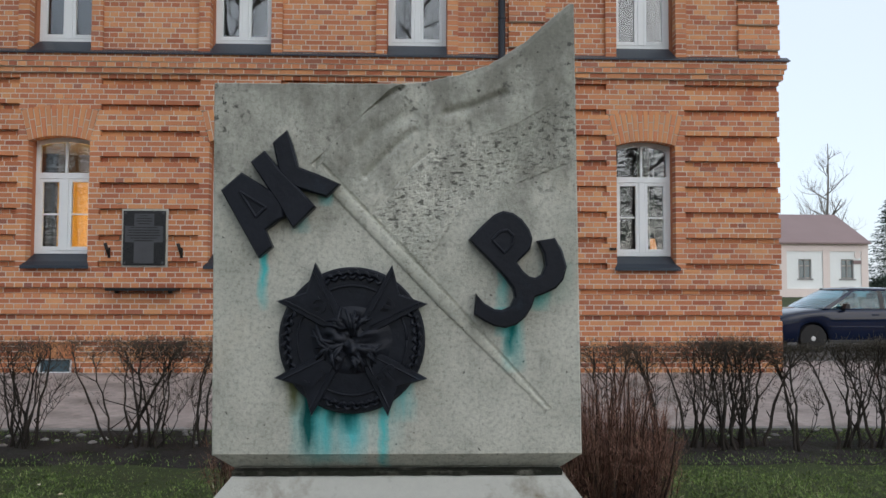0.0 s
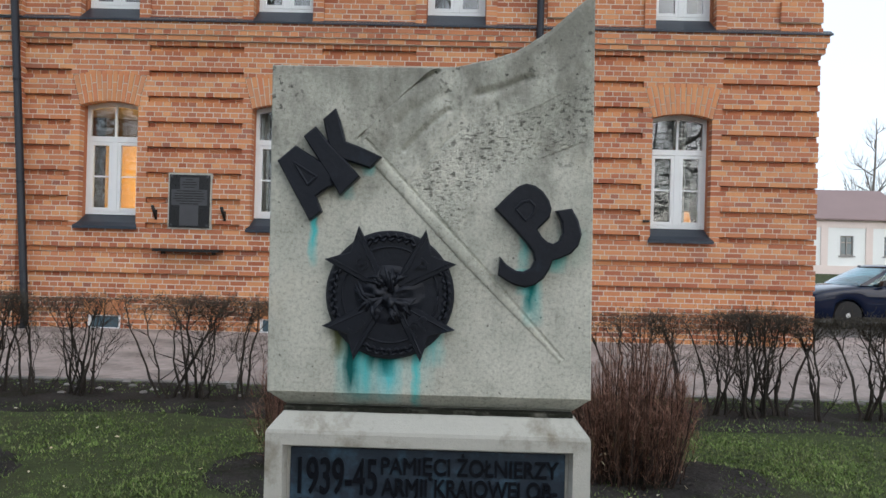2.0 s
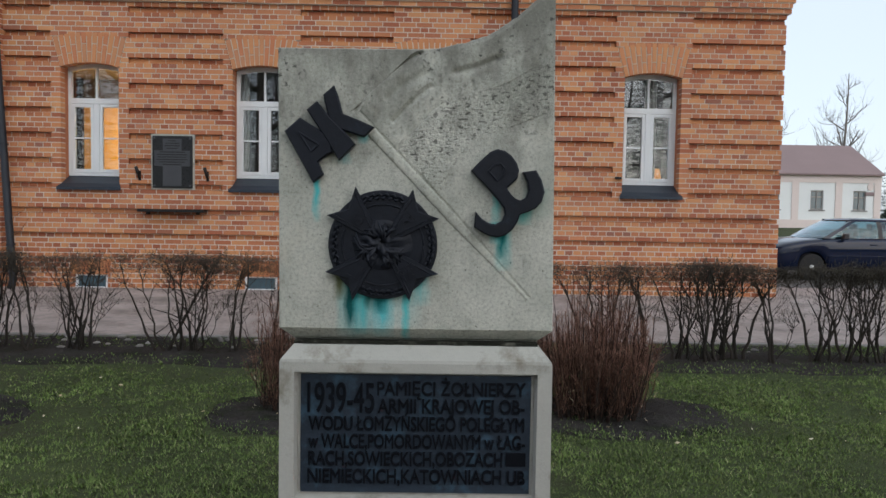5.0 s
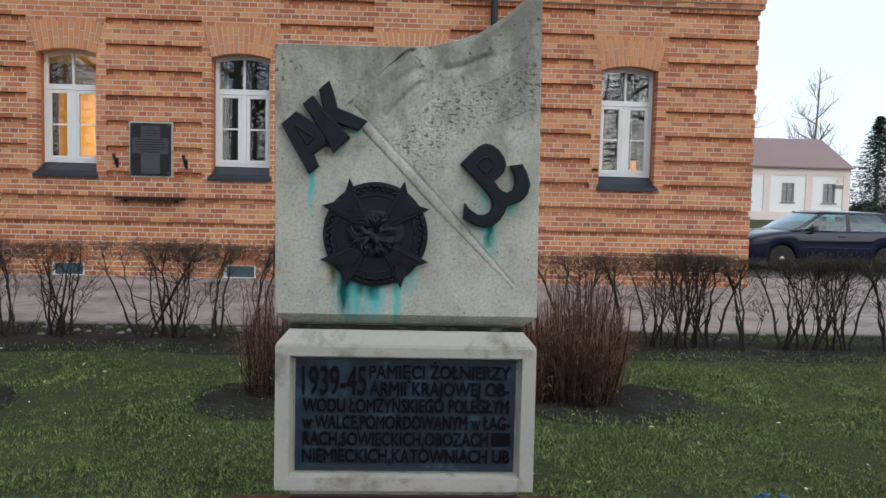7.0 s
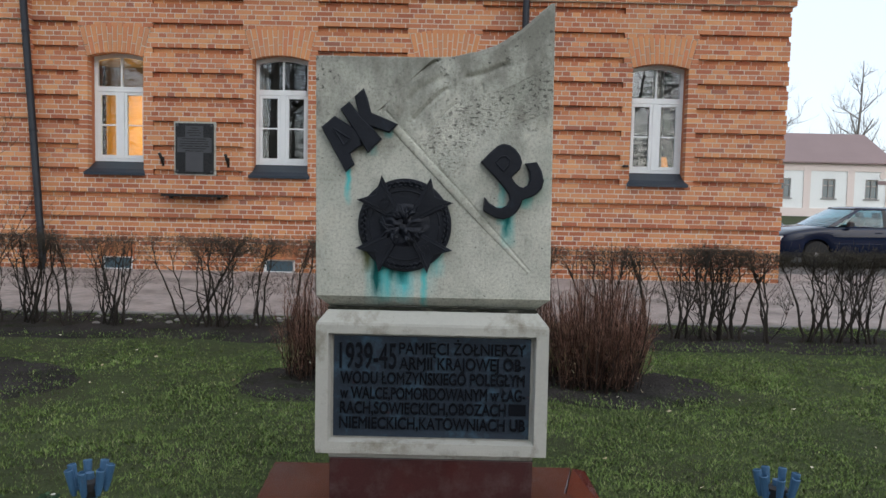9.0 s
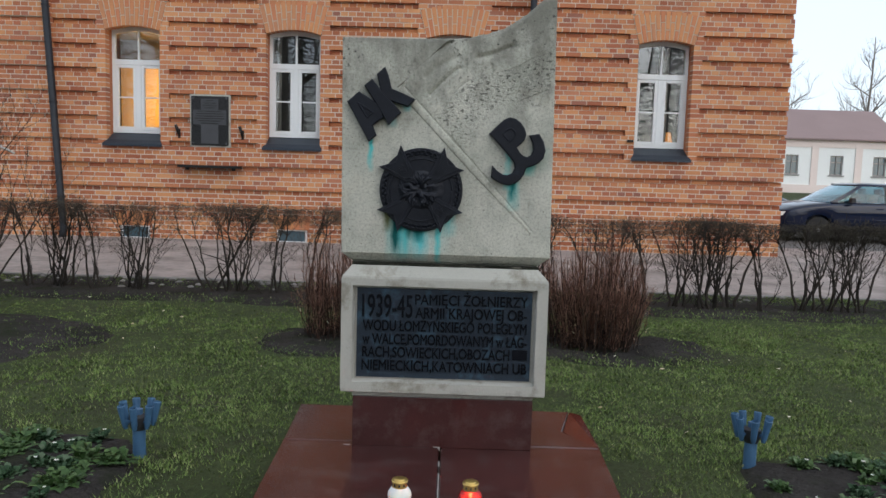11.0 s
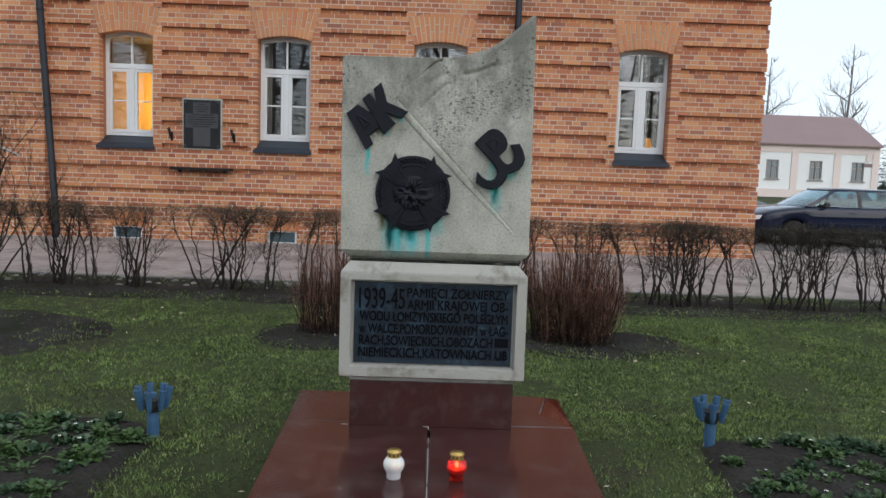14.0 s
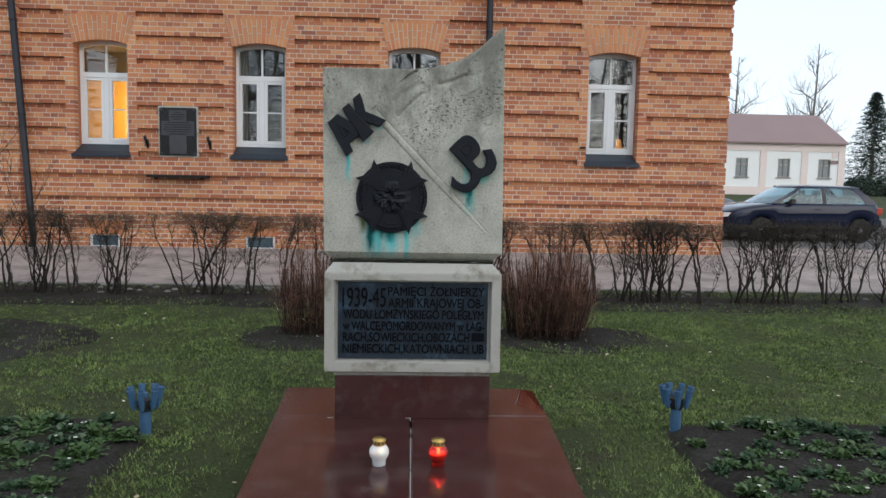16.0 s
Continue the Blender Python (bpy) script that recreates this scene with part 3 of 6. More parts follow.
# ---- brick building ----
FACE, COURSE, BAND0 = 9.79, 0.0806, 1.775
CENTRES, HALF = (-5.49, -2.74, -0.01, 3.585), 0.465
SPRING, CROWN = 3.63, 3.705
CORNER = 5.715
wall = tagged(thing("wall_north"), "two-storey orange red brick facade with recessed course bands", "wall", kind="structure")
XL = -10.5
brick_v, brick_f, mort_v, mort_f = [], [], [], []
single = []


def block(v, f, x0, x1, y0, y1, z0, z1):
    b0 = len(v)
    v += [(x0, y0, z0), (x1, y0, z0), (x1, y0, z1), (x0, y0, z1), (x0, y1, z0), (x1, y1, z0), (x1, y1, z1), (x0, y1, z1)]
    f += [(b0, b0 + 1, b0 + 2, b0 + 3), (b0, b0 + 4, b0 + 5, b0 + 1), (b0 + 3, b0 + 2, b0 + 6, b0 + 7), (b0, b0 + 3, b0 + 7, b0 + 4), (b0 + 1, b0 + 5, b0 + 6, b0 + 2)]


def cut(spans, a, b, y=None):
    """Takes a to b out of the spans, or sets its face to y."""
    out = []
    for x0, x1, f in spans:
        lo, hi = max(x0, a), min(x1, b)
        if lo >= hi - 1e-6:
            out.append((x0, x1, f))
            continue
        if x0 < lo - 1e-6:
            out.append((x0, lo, f))
        if y is not None:
            out.append((lo, hi, y))
        if hi < x1 - 1e-6:
            out.append((hi, x1, f))
    return sorted(out)


def arch_z(dx, low=SPRING, high=CROWN, half=HALF):
    return high - (high - low) * (dx / half) ** 2


def lay(z0, z1, spans, row, rr, open_runs=(), low=0.0, high=0.0):
    """One course: mortar behind, bricks in front; odd courses are headers."""
    for x0, x1, f in spans:
        if x1 - x0 < 0.02:
            continue
        # over and under a recessed band the joint stays behind the bricks' edges
        marks = sorted({x0 + 0.004, x1 - 0.004} | {e for run in open_runs for e in run if x0 + 0.01 < e < x1 - 0.01})
        for ma, mb in zip(marks, marks[1:]):
            free = any(p < (ma + mb) / 2 < q for p, q in open_runs)
            block(mort_v, mort_f, ma, mb, f + 0.005, f + 0.155, z0 + (low if free else 0.0), z1 - (high if free else 0.0))
        pitch = 0.2685 if row % 2 == 0 else 0.13425
        start = math.floor(x0 / 0.2685) * 0.2685 + (0.067 if row % 2 else (0.13425 if row % 4 == 2 else 0.0)) - 0.2685
        x = start
        while x < x1:
            a, b2 = max(x, x0), min(x + pitch, x1)
            x += pitch
            if b2 - x0 < 0.05 and b2 < x1:
                continue
            if a - x0 < 0.05:
                a = x0
            if x1 - b2 < 0.05:
                b2, x = x1, x1
            j = rr.uniform(-0.0025, 0.0025)
            t = 0.0078
            spot = (a + (t if a > x0 + 1e-6 else 0.0), b2 - (t if b2 < x1 - 1e-6 else 0.0), f + j, f + 0.16, z0 + t, z1 - t + rr.uniform(-0.001, 0.001))
            if 1.15 < a and b2 < 5.72 and 1.05 < z0 < 1.62 and len(single) < 300:
                single.append(spot)
            else:
                block(brick_v, brick_f, *spot)


rr = random.Random(11)
row, z = 0, BAND0 - COURSE * 24
while z < 6.75:
    z1 = z + COURSE
    zm = (z + z1) / 2
    k = round((z1 - BAND0) / COURSE)
    spans = [(XL, -6.86, FACE - 0.13), (-6.86, CORNER, FACE)]
    groove = k % 5 == 0
    if zm < 4.70:
        if groove and z1 > 0.9:
            if z1 < 1.5:
                spans = cut(spans, -6.86, CORNER, FACE + 0.07)
            else:
                edges = [-6.86] + [e for c in CENTRES for e in (c - HALF - 0.155, c + HALF + 0.155)] + [CORNER]
                for a, b2 in zip(edges[::2], edges[1::2]):
                    spans = cut(spans, a, b2, FACE + 0.07)
            spans = cut(spans, XL, -6.86, FACE - 0.075)
    elif zm < 4.80:
        spans = [(XL, CORNER + 0.05, FACE - 0.05 - (zm - 4.70) * 0.4)]
    elif zm < 4.965:
        spans = [(XL, CORNER + 0.09, FACE - 0.10)]
    else:
        for a, b2 in ((1.42, 2.0), (5.06, CORNER)):
            if k % 5 != 2:
                spans = cut(spans, a, b2, FACE - 0.06)
        for c in CENTRES:
            for s in (-1, 1):
                spans = cut(spans, min(c + s * 0.47, c + s * 0.64), max(c + s * 0.47, c + s * 0.64), FACE - 0.055)
    for c in CENTRES:
        if 1.70 < zm < CROWN + 0.02:
            w2 = HALF if zm < SPRING else HALF * math.sqrt(max(0.0, (CROWN + 0.02 - zm) / (CROWN + 0.02 - SPRING)))
            if w2 > 0.02:
                spans = cut(spans, c - w2, c + w2)
        if SPRING - 0.03 < zm < 4.17:
            wa = HALF + 0.005 + 0.12 * (zm - SPRING) / 0.45
            if zm < arch_z(min(wa, 0.59), 4.09, 4.18, 0.59):
                spans = cut(spans, c - wa, c + wa)
        if zm > 5.03:
            spans = cut(spans, c - 0.465, c + 0.465)
        if 0.02 < zm < 0.30 and c < 0.5:
            spans = cut(spans, c - 0.27, c + 0.27)
    runs = []
    if zm < 4.70 and z > 0.85 and k % 5 in (1, 4):
        edges = [-6.86] + [e for c in CENTRES for e in (c - HALF - 0.155, c + HALF + 0.155)] + [CORNER]
        runs = list(zip(edges[::2], edges[1::2])) if z > 1.5 else [(-6.86, CORNER)]
    lay(z, z1, spans, row, rr, runs, 0.0085 if k % 5 == 1 else 0.0, 0.0085 if k % 5 == 4 else 0.0)
    row, z = row + 1, z1
raw("mortar_bed", mort_v, mort_f, M_MORTAR, wall, "pale grey mortar joints")
tagged(raw("brick_field", brick_v, brick_f, M_BRICK, wall, "orange red bricks in header and stretcher courses"), kind="stuff")

# wall body behind the facing, with the openings left free
body = bmesh.new()
edges = [XL] + [e for c in CENTRES for e in (c - HALF, c + HALF)] + [CORNER - 0.10]
for a, b2 in zip(edges[::2], edges[1::2]):
    bx(body, a, b2, FACE + 0.155, FACE + 0.45, -0.5, 10.5)
for c in CENTRES:
    bx(body, c - HALF, c + HALF, FACE + 0.155, FACE + 0.45, -0.5, 0.02 if c < 0.5 else 1.70)
    if c < 0.5:
        bx(body, c - HALF, c + HALF, FACE + 0.155, FACE + 0.45, 0.30, 1.70)
    bx(body, c - HALF, c + HALF, FACE + 0.155, FACE + 0.45, CROWN + 0.04, 5.03)
    bx(body, c - HALF, c + HALF, FACE + 0.155, FACE + 0.45, 7.2, 10.5)
bx(body, XL, CORNER - 0.10, FACE + 0.03, FACE + 0.155, 6.76, 7.2)
part("wall_body", body, M_BRICK_PART, wall)
side = tagged(part("wall_east", box(CORNER - 0.45, CORNER - 0.09, FACE + 0.45, 24.0, -0.5, 10.5), M_BRICK_PART), "brick side wall of the building", "wall", kind="structure")
tagged(part("wall_west", box(XL - 0.3, XL, FACE, 24.0, -0.5, 10.5), M_BRICK_PART), "brick side wall of the building", "wall", kind="structure")
tagged(part("building_roof", loft(bmesh.new(), [rect(XL - 0.5, CORNER + 0.4, FACE - 0.4, 24.4, 10.5), rect(XL + 4, CORNER - 4, 16.5, 17.5, 13.5)]), M_ROOF), "dull red hipped roof of the brick building", "roof", kind="structure")

# arches over the windows and the cellar lights, brick by brick
arch_brick = None
for c in CENTRES:
    n_v = 13
    for k in range(n_v):
        def at(u, top):
            lo, hi = (0.59, 4.09) if top else (HALF + 0.004, SPRING)
            x = -lo + 2 * lo * u
            return c + x, (arch_z(x, 4.09, 4.18, 0.59) if top else arch_z(x))
        g = 0.11 / n_v
        u0, u1 = k / n_v + g, (k + 1) / n_v - g
        mid = 0.62 if k % 2 else 0.36
        def blend(u, s):
            (xa, za), (xb, zb) = at(u, False), at(u, True)
            return xa + (xb - xa) * s, za + (zb - za) * s
        for s0, s1 in ((0.0, mid - 0.018), (mid + 0.018, 1.0)):
            part("brick", prism(bmesh.new(), [blend(u0, s0), blend(u1, s0), blend(u1, s1), blend(u0, s1)], FACE - 0.004, FACE + 0.155), M_ARCH, wall)
    bm = bmesh.new()
    prism(bm, [(c + x, arch_z(x) + 0.004) for x in np.linspace(-HALF - 0.004, HALF + 0.004, 12)] + [(c + x, arch_z(x, 4.09, 4.18, 0.59) + 0.006) for x in np.linspace(0.595, -0.595, 12)], FACE + 0.006, FACE + 0.16)
    part("arch_mortar", bm, M_MORTAR, wall)
for c in CENTRES[:3]:
    for k in range(7):
        u0, u1 = -0.30 + k * 0.6 / 7 + 0.005, -0.30 + (k + 1) * 0.6 / 7 - 0.005
        part("brick", prism(bmesh.new(), [(c + u0, 0.30), (c + u1, 0.30), (c + u1 * 1.12, 0.53), (c + u0 * 1.12, 0.53)], FACE - 0.008, FACE + 0.02), M_ARCH, wall)
# single bricks of the stretch beside the monument
unit_mesh = {}
for x0, x1, y0, y1, z0, z1 in single:
    key = round((x1 - x0) / 0.02)
    if key not in unit_mesh:
        bm = bmesh.new()
        bx(bm, -0.5, 0.5, 0, 1, 0, 1)
        me = bpy.data.meshes.new("brick")
        bmesh.ops.recalc_face_normals(bm, faces=bm.faces)
        bm.to_mesh(me)
        bm.free()
        me.materials.append(M_BRICK_PART)
        unit_mesh[key] = me
    ob = new("brick", unit_mesh[key])
    ob.location, ob.scale, ob.parent = ((x0 + x1) / 2, y0, z0), (x1 - x0, y1 - y0, z1 - z0), wall

# sheet-metal string course and upper sills
flash = tagged(thing("string_course_flashing"), "dark grey sheet metal flashing on the brick string course", "flashing", kind="structure")
bm = bmesh.new()
prof = [(FACE - 0.135, 4.955), (FACE - 0.135, 4.972), (FACE - 0.02, 5.045), (FACE + 0.05, 5.05), (FACE + 0.05, 4.968)]
loft(bm, [[(x, y, zz) for y, zz in prof] for x in (XL, CORNER + 0.13)])
part("flashing", bm, M_FLASHING, flash)
for c in CENTRES:
    bm = bmesh.new()
    prof = [(FACE - 0.125, 4.985), (FACE - 0.02, 5.056), (FACE + 0.25, 5.245), (FACE + 0.27, 5.245), (FACE + 0.27, 5.0), (FACE + 0.0, 4.985)]
    loft(bm, [[(x, y, zz) for y, zz in prof] for x in (c - 0.463, c + 0.463)])
    part("sill_flashing", bm, M_FLASHING, flash)


def pane(x0, x1, z0, z1, y, parent):
    ob = part("pane", box(x0, x1, y, y + 0.006, z0, z1), M_GLASS, parent)
    ob.visible_shadow = False
    return ob


def window(num, c, low, top, arched, transom):
    w = thing("window_%d" % num, (c, FACE + 0.25, low), "white painted casement window with %s in a brick opening" % ("arched head" if arched else "two sashes"), "window", kind="structure")
    H = top - low
    bm = bmesh.new()
    e = HALF - 0.002
    bx(bm, -e, -e + 0.06, 0, 0.07, 0, H, 0.004)
    bx(bm, e - 0.06, e, 0, 0.07, 0, H, 0.004)
    bx(bm, -e + 0.06, e - 0.06, 0, 0.07, 0, 0.05, 0.004)
    if arched:
        lo, hi = SPRING - low, CROWN - low
        pts = [(x, arch_z(x, lo, hi) + 0.02) for x in np.linspace(-e, e, 10)]
        prism(bm, pts + [(x, arch_z(x, lo, hi) - 0.055) for x in np.linspace(e - 0.06, -e + 0.06, 10)], 0.003, 0.068)
    else:
        bx(bm, -e + 0.06, e - 0.06, 0, 0.07, H - 0.06, H, 0.004)
    part("window_frame", bm, M_WHITE, w)
    tr = transom - low
    part("transom", box(-e + 0.06, e - 0.06, -0.012, 0.06, tr - 0.045, tr + 0.045, bevel=0.006), M_WHITE, w)
    part("mullion", box(-0.045, 0.045, -0.010, 0.062, 0.05, tr - 0.046, bevel=0.006), M_WHITE, w)
    part("mullion", box(-0.016, 0.016, 0.004, 0.06, tr + 0.046, H - 0.06, bevel=0.004), M_WHITE, w)
    for s in (-1, 1):
        a, b2 = sorted((s * 0.047, s * (e - 0.062)))
        sash = bmesh.new()
        bx(sash, a, a + 0.05, -0.004, 0.05, 0.052, tr - 0.048, 0.004)
        bx(sash, b2 - 0.05, b2, -0.004, 0.05, 0.052, tr - 0.048, 0.004)
        bx(sash, a + 0.05, b2 - 0.05, -0.004, 0.05, 0.052, 0.112, 0.004)
        bx(sash, a + 0.05, b2 - 0.05, -0.004, 0.05, tr - 0.098, tr - 0.048, 0.004)
        so = part("sash", sash, M_WHITE, w)
        zb = 0.112 + (tr - 0.21) * 0.5
        if arched:
            part("glazing_bar", box(a + 0.05, b2 - 0.05, 0.002, 0.045, zb - 0.012, zb + 0.012), M_WHITE, so)
        pane(a + 0.048, b2 - 0.048, 0.11, tr - 0.096, 0.028, so)
        ta, tb = sorted((s * 0.016, s * (e - 0.062)))
        pane(ta, tb, tr + 0.045, H - 0.03, 0.03, w)
    return w


for k, c in enumerate(CENTRES):
    window(k + 1, c, 1.90, CROWN + 0.02, True, 3.12)
    s = tagged(thing("window_sill", (c, FACE, 1.665)), "dark blue grey metal window sill sloping outward", "window sill", kind="structure")
    o, h = HALF + 0.05, HALF - 0.003
    bm = bmesh.new()
    loft(bm, [[(-o, -0.07, 0.0), (o, -0.07, 0.0), (h, 0.02, 0.0), (h, 0.27, 0.02), (-h, 0.27, 0.02), (-h, 0.02, 0.0)],
              [(-o, -0.07, 0.045), (o, -0.07, 0.045), (h, 0.02, 0.11), (h, 0.27, 0.236), (-h, 0.27, 0.236), (-h, 0.02, 0.11)]])
    part("sill_sheet", bm, M_FLASHING, s)
for k, c in enumerate(CENTRES):
    window(k + 5, c, 5.245, 7.2, False, 6.6)

# rooms behind the windows; their gloom is put into the dark plaster colour
def room(c, z0, z1, depth, material, half=2.0, shift=0.0):
    bm = bmesh.new()
    y0, y1 = FACE + 0.46, FACE + 0.46 + depth
    x0, x1 = c + shift - half, c + shift + half
    bx(bm, x0 - 0.1, x1 + 0.1, y1, y1 + 0.1, z0 - 0.1, z1 + 0.1)
    bx(bm, x0 - 0.1, x0, y0, y1, z0, z1)
    bx(bm, x1, x1 + 0.1, y0, y1, z0, z1)
    bx(bm, x0, x1, y0, y1, z0 - 0.1, z0)
    bx(bm, x0, x1, y0, y1, z1, z1 + 0.1)
    return tagged(part("room_shell", bm, material), "plain room behind a window, gloom in its plaster colour", "room", kind="structure")


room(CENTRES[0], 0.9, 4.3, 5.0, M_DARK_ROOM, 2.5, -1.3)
# added bright panel, ending where the glow should end; the shell stays dark
tagged(part("lit_wall", box(-8.6, -5.4, 15.16, 15.2, 0.9, 3.72), M_WARM_ROOM), "added warm yellow wall panel shaping the lamp-lit glow", "wall", kind="structure")
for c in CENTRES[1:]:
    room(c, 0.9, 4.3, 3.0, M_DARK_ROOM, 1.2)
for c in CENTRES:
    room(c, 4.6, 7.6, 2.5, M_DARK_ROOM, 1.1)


def drape(name, x0, x1, y, z0, z1, material, label, folds=9):
    n = folds * 6
    verts = []
    for k in range(n + 1):
        u = k / n
        for zz in (z0, z1):
            verts.append((x0 + (x1 - x0) * u, y + 0.025 * math.sin(u * folds * 6.283) + 0.01 * math.sin(u * 17), zz))
    faces = [(2 * k, 2 * k + 2, 2 * k + 3, 2 * k + 1) for k in range(n)]
    ob = raw(name, verts, faces, material, smooth=True)
    so = ob.modifiers.new("thickness", "SOLIDIFY")
    so.thickness = 0.004
    return tagged(ob, label, "curtain")


drape("curtain", -9.2, -7.95, 15.0, 0.9, 4.28, M_DRAPE, "dark heavy drape hanging inside the lamp-lit room", 7)
drape("curtain", -3.35, -3.05, 10.33, 0.9, 4.28, M_CURTAIN, "pale sheer curtain inside the ground floor window", 5)
drape("curtain", 3.60, 3.80, 10.33, 0.9, 4.28, M_CURTAIN, "pale sheer curtain inside the ground floor window", 4)
lamp = new("room_lamp_light", bpy.data.lights.new("room_lamp_light", "POINT"))
lamp.data.energy, lamp.data.color, lamp.data.shadow_soft_size = 135, (1.0, 0.52, 0.13), 0.15
lamp.location = (-6.1, 14.5, 2.9)


tagged(part("sideboard", box(-8.5, -5.6, 14.75, 15.14, 0.9, 2.2, bevel=0.02), M_GREYWOOD), "long grey sideboard against the lit wall", "sideboard")


# lamp and table are both added, standing in for a warm pane reflection
def table_lamp(x, y, z):
    t = thing("table_lamp", (x, y, z), "added glowing lamp shape standing in for an orange reflection", "lamp")
    part("base", lathe(bmesh.new(), [(0.07, 0), (0.07, 0.015), (0.015, 0.03), (0.012, 0.2)], 14), M_BLACK_IRON, t)
    part("shade", lathe(bmesh.new(), [(0.155, 0.16), (0.10, 0.46)], 18), M_REFLECTION_GLOW, t)
    tb = thing("side_table", (x, y, 0.9), "small dark table added under the glowing lamp shape", "table")
    part("tabletop", box(-0.25, 0.25, -0.2, 0.2, z - 0.93, z - 0.9), M_PLASTIC, tb)
    for sx in (-0.22, 0.22):
        for sy in (-0.17, 0.17):
            part("leg", box(sx - 0.02, sx + 0.02, sy - 0.02, sy + 0.02, 0, z - 0.93), M_PLASTIC, tb)


table_lamp(3.87, 10.62, 1.75)


# drain pipes
def drainpipe(x, y, z0, z1):
    t = thing("drainpipe", (x, y, z0), "dark grey metal drainpipe fixed to the brick wall", "drainpipe")
    v, f = [], []
    pts = [(0, -0.08, 0.02), (0, 0.0, 0.16), (0, 0.0, z1 - z0)]
    tube_data(v, f, pts, [0.058, 0.058, 0.058], 14)
    raw("pipe", v, f, M_PIPE, t, smooth=True)
    zz = 0.7
    while zz < z1 - z0:
        part("clamp", lathe(bmesh.new(), [(0.064, 0), (0.064, 0.03)], 14, (0, 0, zz)), M_PIPE, t)
        part("bracket", box(-0.012, 0.012, 0.05, 0.14, zz + 0.002, zz + 0.026), M_PIPE, t)
        zz += 1.6
    return t


leaning = drainpipe(-6.63, FACE - 0.20, 0.06, 10.4)
leaning.rotation_euler = (0, radians(-3.4), 0)
drainpipe(1.30, FACE - 0.15, 0.06, 10.4)

# cellar lights
for c in CENTRES[:3]:
    cl = thing("cellar_light", (c, FACE + 0.03, 0.02), "low cellar window in a pale frame at ground level", "window", "cellar lights")
    bm = bmesh.new()
    bx(bm, -0.265, -0.225, 0, 0.06, 0, 0.275, 0.004)
    bx(bm, 0.225, 0.265, 0, 0.06, 0, 0.275, 0.004)
    bx(bm, -0.225, 0.225, 0, 0.06, 0, 0.075, 0.004)
    bx(bm, -0.225, 0.225, 0, 0.06, 0.255, 0.275, 0.004)
    part("frame", bm, M_WHITE, cl)
    part("pane", box(-0.225, 0.225, 0.03, 0.04, 0.075, 0.255), M_CARGLASS, cl)

# memorial plaque on the wall
pl = thing("memorial_plaque", (-4.158, FACE - 0.01, 1.718), "black stone plaque with a grey cross and engraved lines", "plaque")
part("mortar_margin", box(-0.35, 0.35, 0.0, 0.012, -0.03, 0.865), M_PED, pl)
part("slab", box(-0.319, 0.319, -0.03, 0.0, 0, 0.835, bevel=0.005), M_BLACK_STONE, pl)
cross = [(-0.15, 0.03), (0.15, 0.03), (0.15, 0.35), (0.285, 0.35), (0.285, 0.60), (0.15, 0.60), (0.15, 0.79), (-0.15, 0.79), (-0.15, 0.60), (-0.285, 0.60), (-0.285, 0.35), (-0.15, 0.35)]
cr = part("cross_panel", prism(bmesh.new(), cross, -0.036, -0.029, 0.002), M_GREY_STONE, pl, "grey stone cross panel")
for k, (zz, hw) in enumerate(((0.755, 0.06), (0.715, 0.11), (0.675, 0.12), (0.635, 0.09), (0.575, 0.2), (0.535, 0.24), (0.495, 0.23), (0.455, 0.25), (0.415, 0.2), (0.375, 0.15))):
    part("engraved_bar", box(-hw, hw, -0.039, -0.035, zz - 0.008, zz + 0.008), M_BLACK_STONE, cr)
for sx in (-0.285, 0.285):
    for zz in (0.035, 0.80):
        ob = part("rosette", lathe(bmesh.new(), [(0.022, 0), (0.02, 0.008), (0.008, 0.014)], 12), M_GREY_STONE, pl)
        ob.matrix_local = pose(sx, -0.03, zz, 90, 0, 0)
sh = thing("plaque_shelf", (-4.14, FACE, 1.345), "thin black shelf on the brick wall below the plaque", "shelf")
part("board", box(-0.53, 0.53, -0.20, 0.0, -0.015, 0.03, bevel=0.004), M_BLACK_IRON, sh)
for sx in (-0.4, 0.4):
    part("bracket", box(sx - 0.012, sx + 0.012, -0.13, 0.0, -0.05, 0.0), M_BLACK_IRON, sh)
for x in (-4.695, -3.60):
    fh = thing("flag_holder", (x, FACE, 1.83), "black iron flag holder on the brick wall", "flag holder", "flag holders")
    part("wall_plate", box(-0.02, 0.02, -0.012, 0.0, 0, 0.16, bevel=0.003), M_BLACK_IRON, fh)
    v, f = [], []
    tube_data(v, f, [(0, -0.01, 0.04), (-0.012, -0.05, 0.12), (-0.03, -0.09, 0.22)], [0.02, 0.024, 0.026], 10)
    raw("socket", v, f, M_BLACK_IRON, fh, smooth=True)
ci = thing("wall_bracket", (3.05, FACE, 1.985), "small dark metal bracket beside the window", "bracket")
part("arm", box(-0.05, 0.05, -0.05, 0.0, 0, 0.035, bevel=0.005), M_BLACK_IRON, ci)


# ---- monument ----
mon = thing("monument", (0, 0, 0), "pale concrete memorial stele with dark metal emblems on red granite base", "monument")
TOPX, TOPZ = (-0.48, -0.013, 0.074, 0.176, 0.235, 0.278, 0.337, 0.396, 0.452), (1.986, 1.989, 1.994, 2.018, 2.039, 2.063, 2.104, 2.156, 2.205)
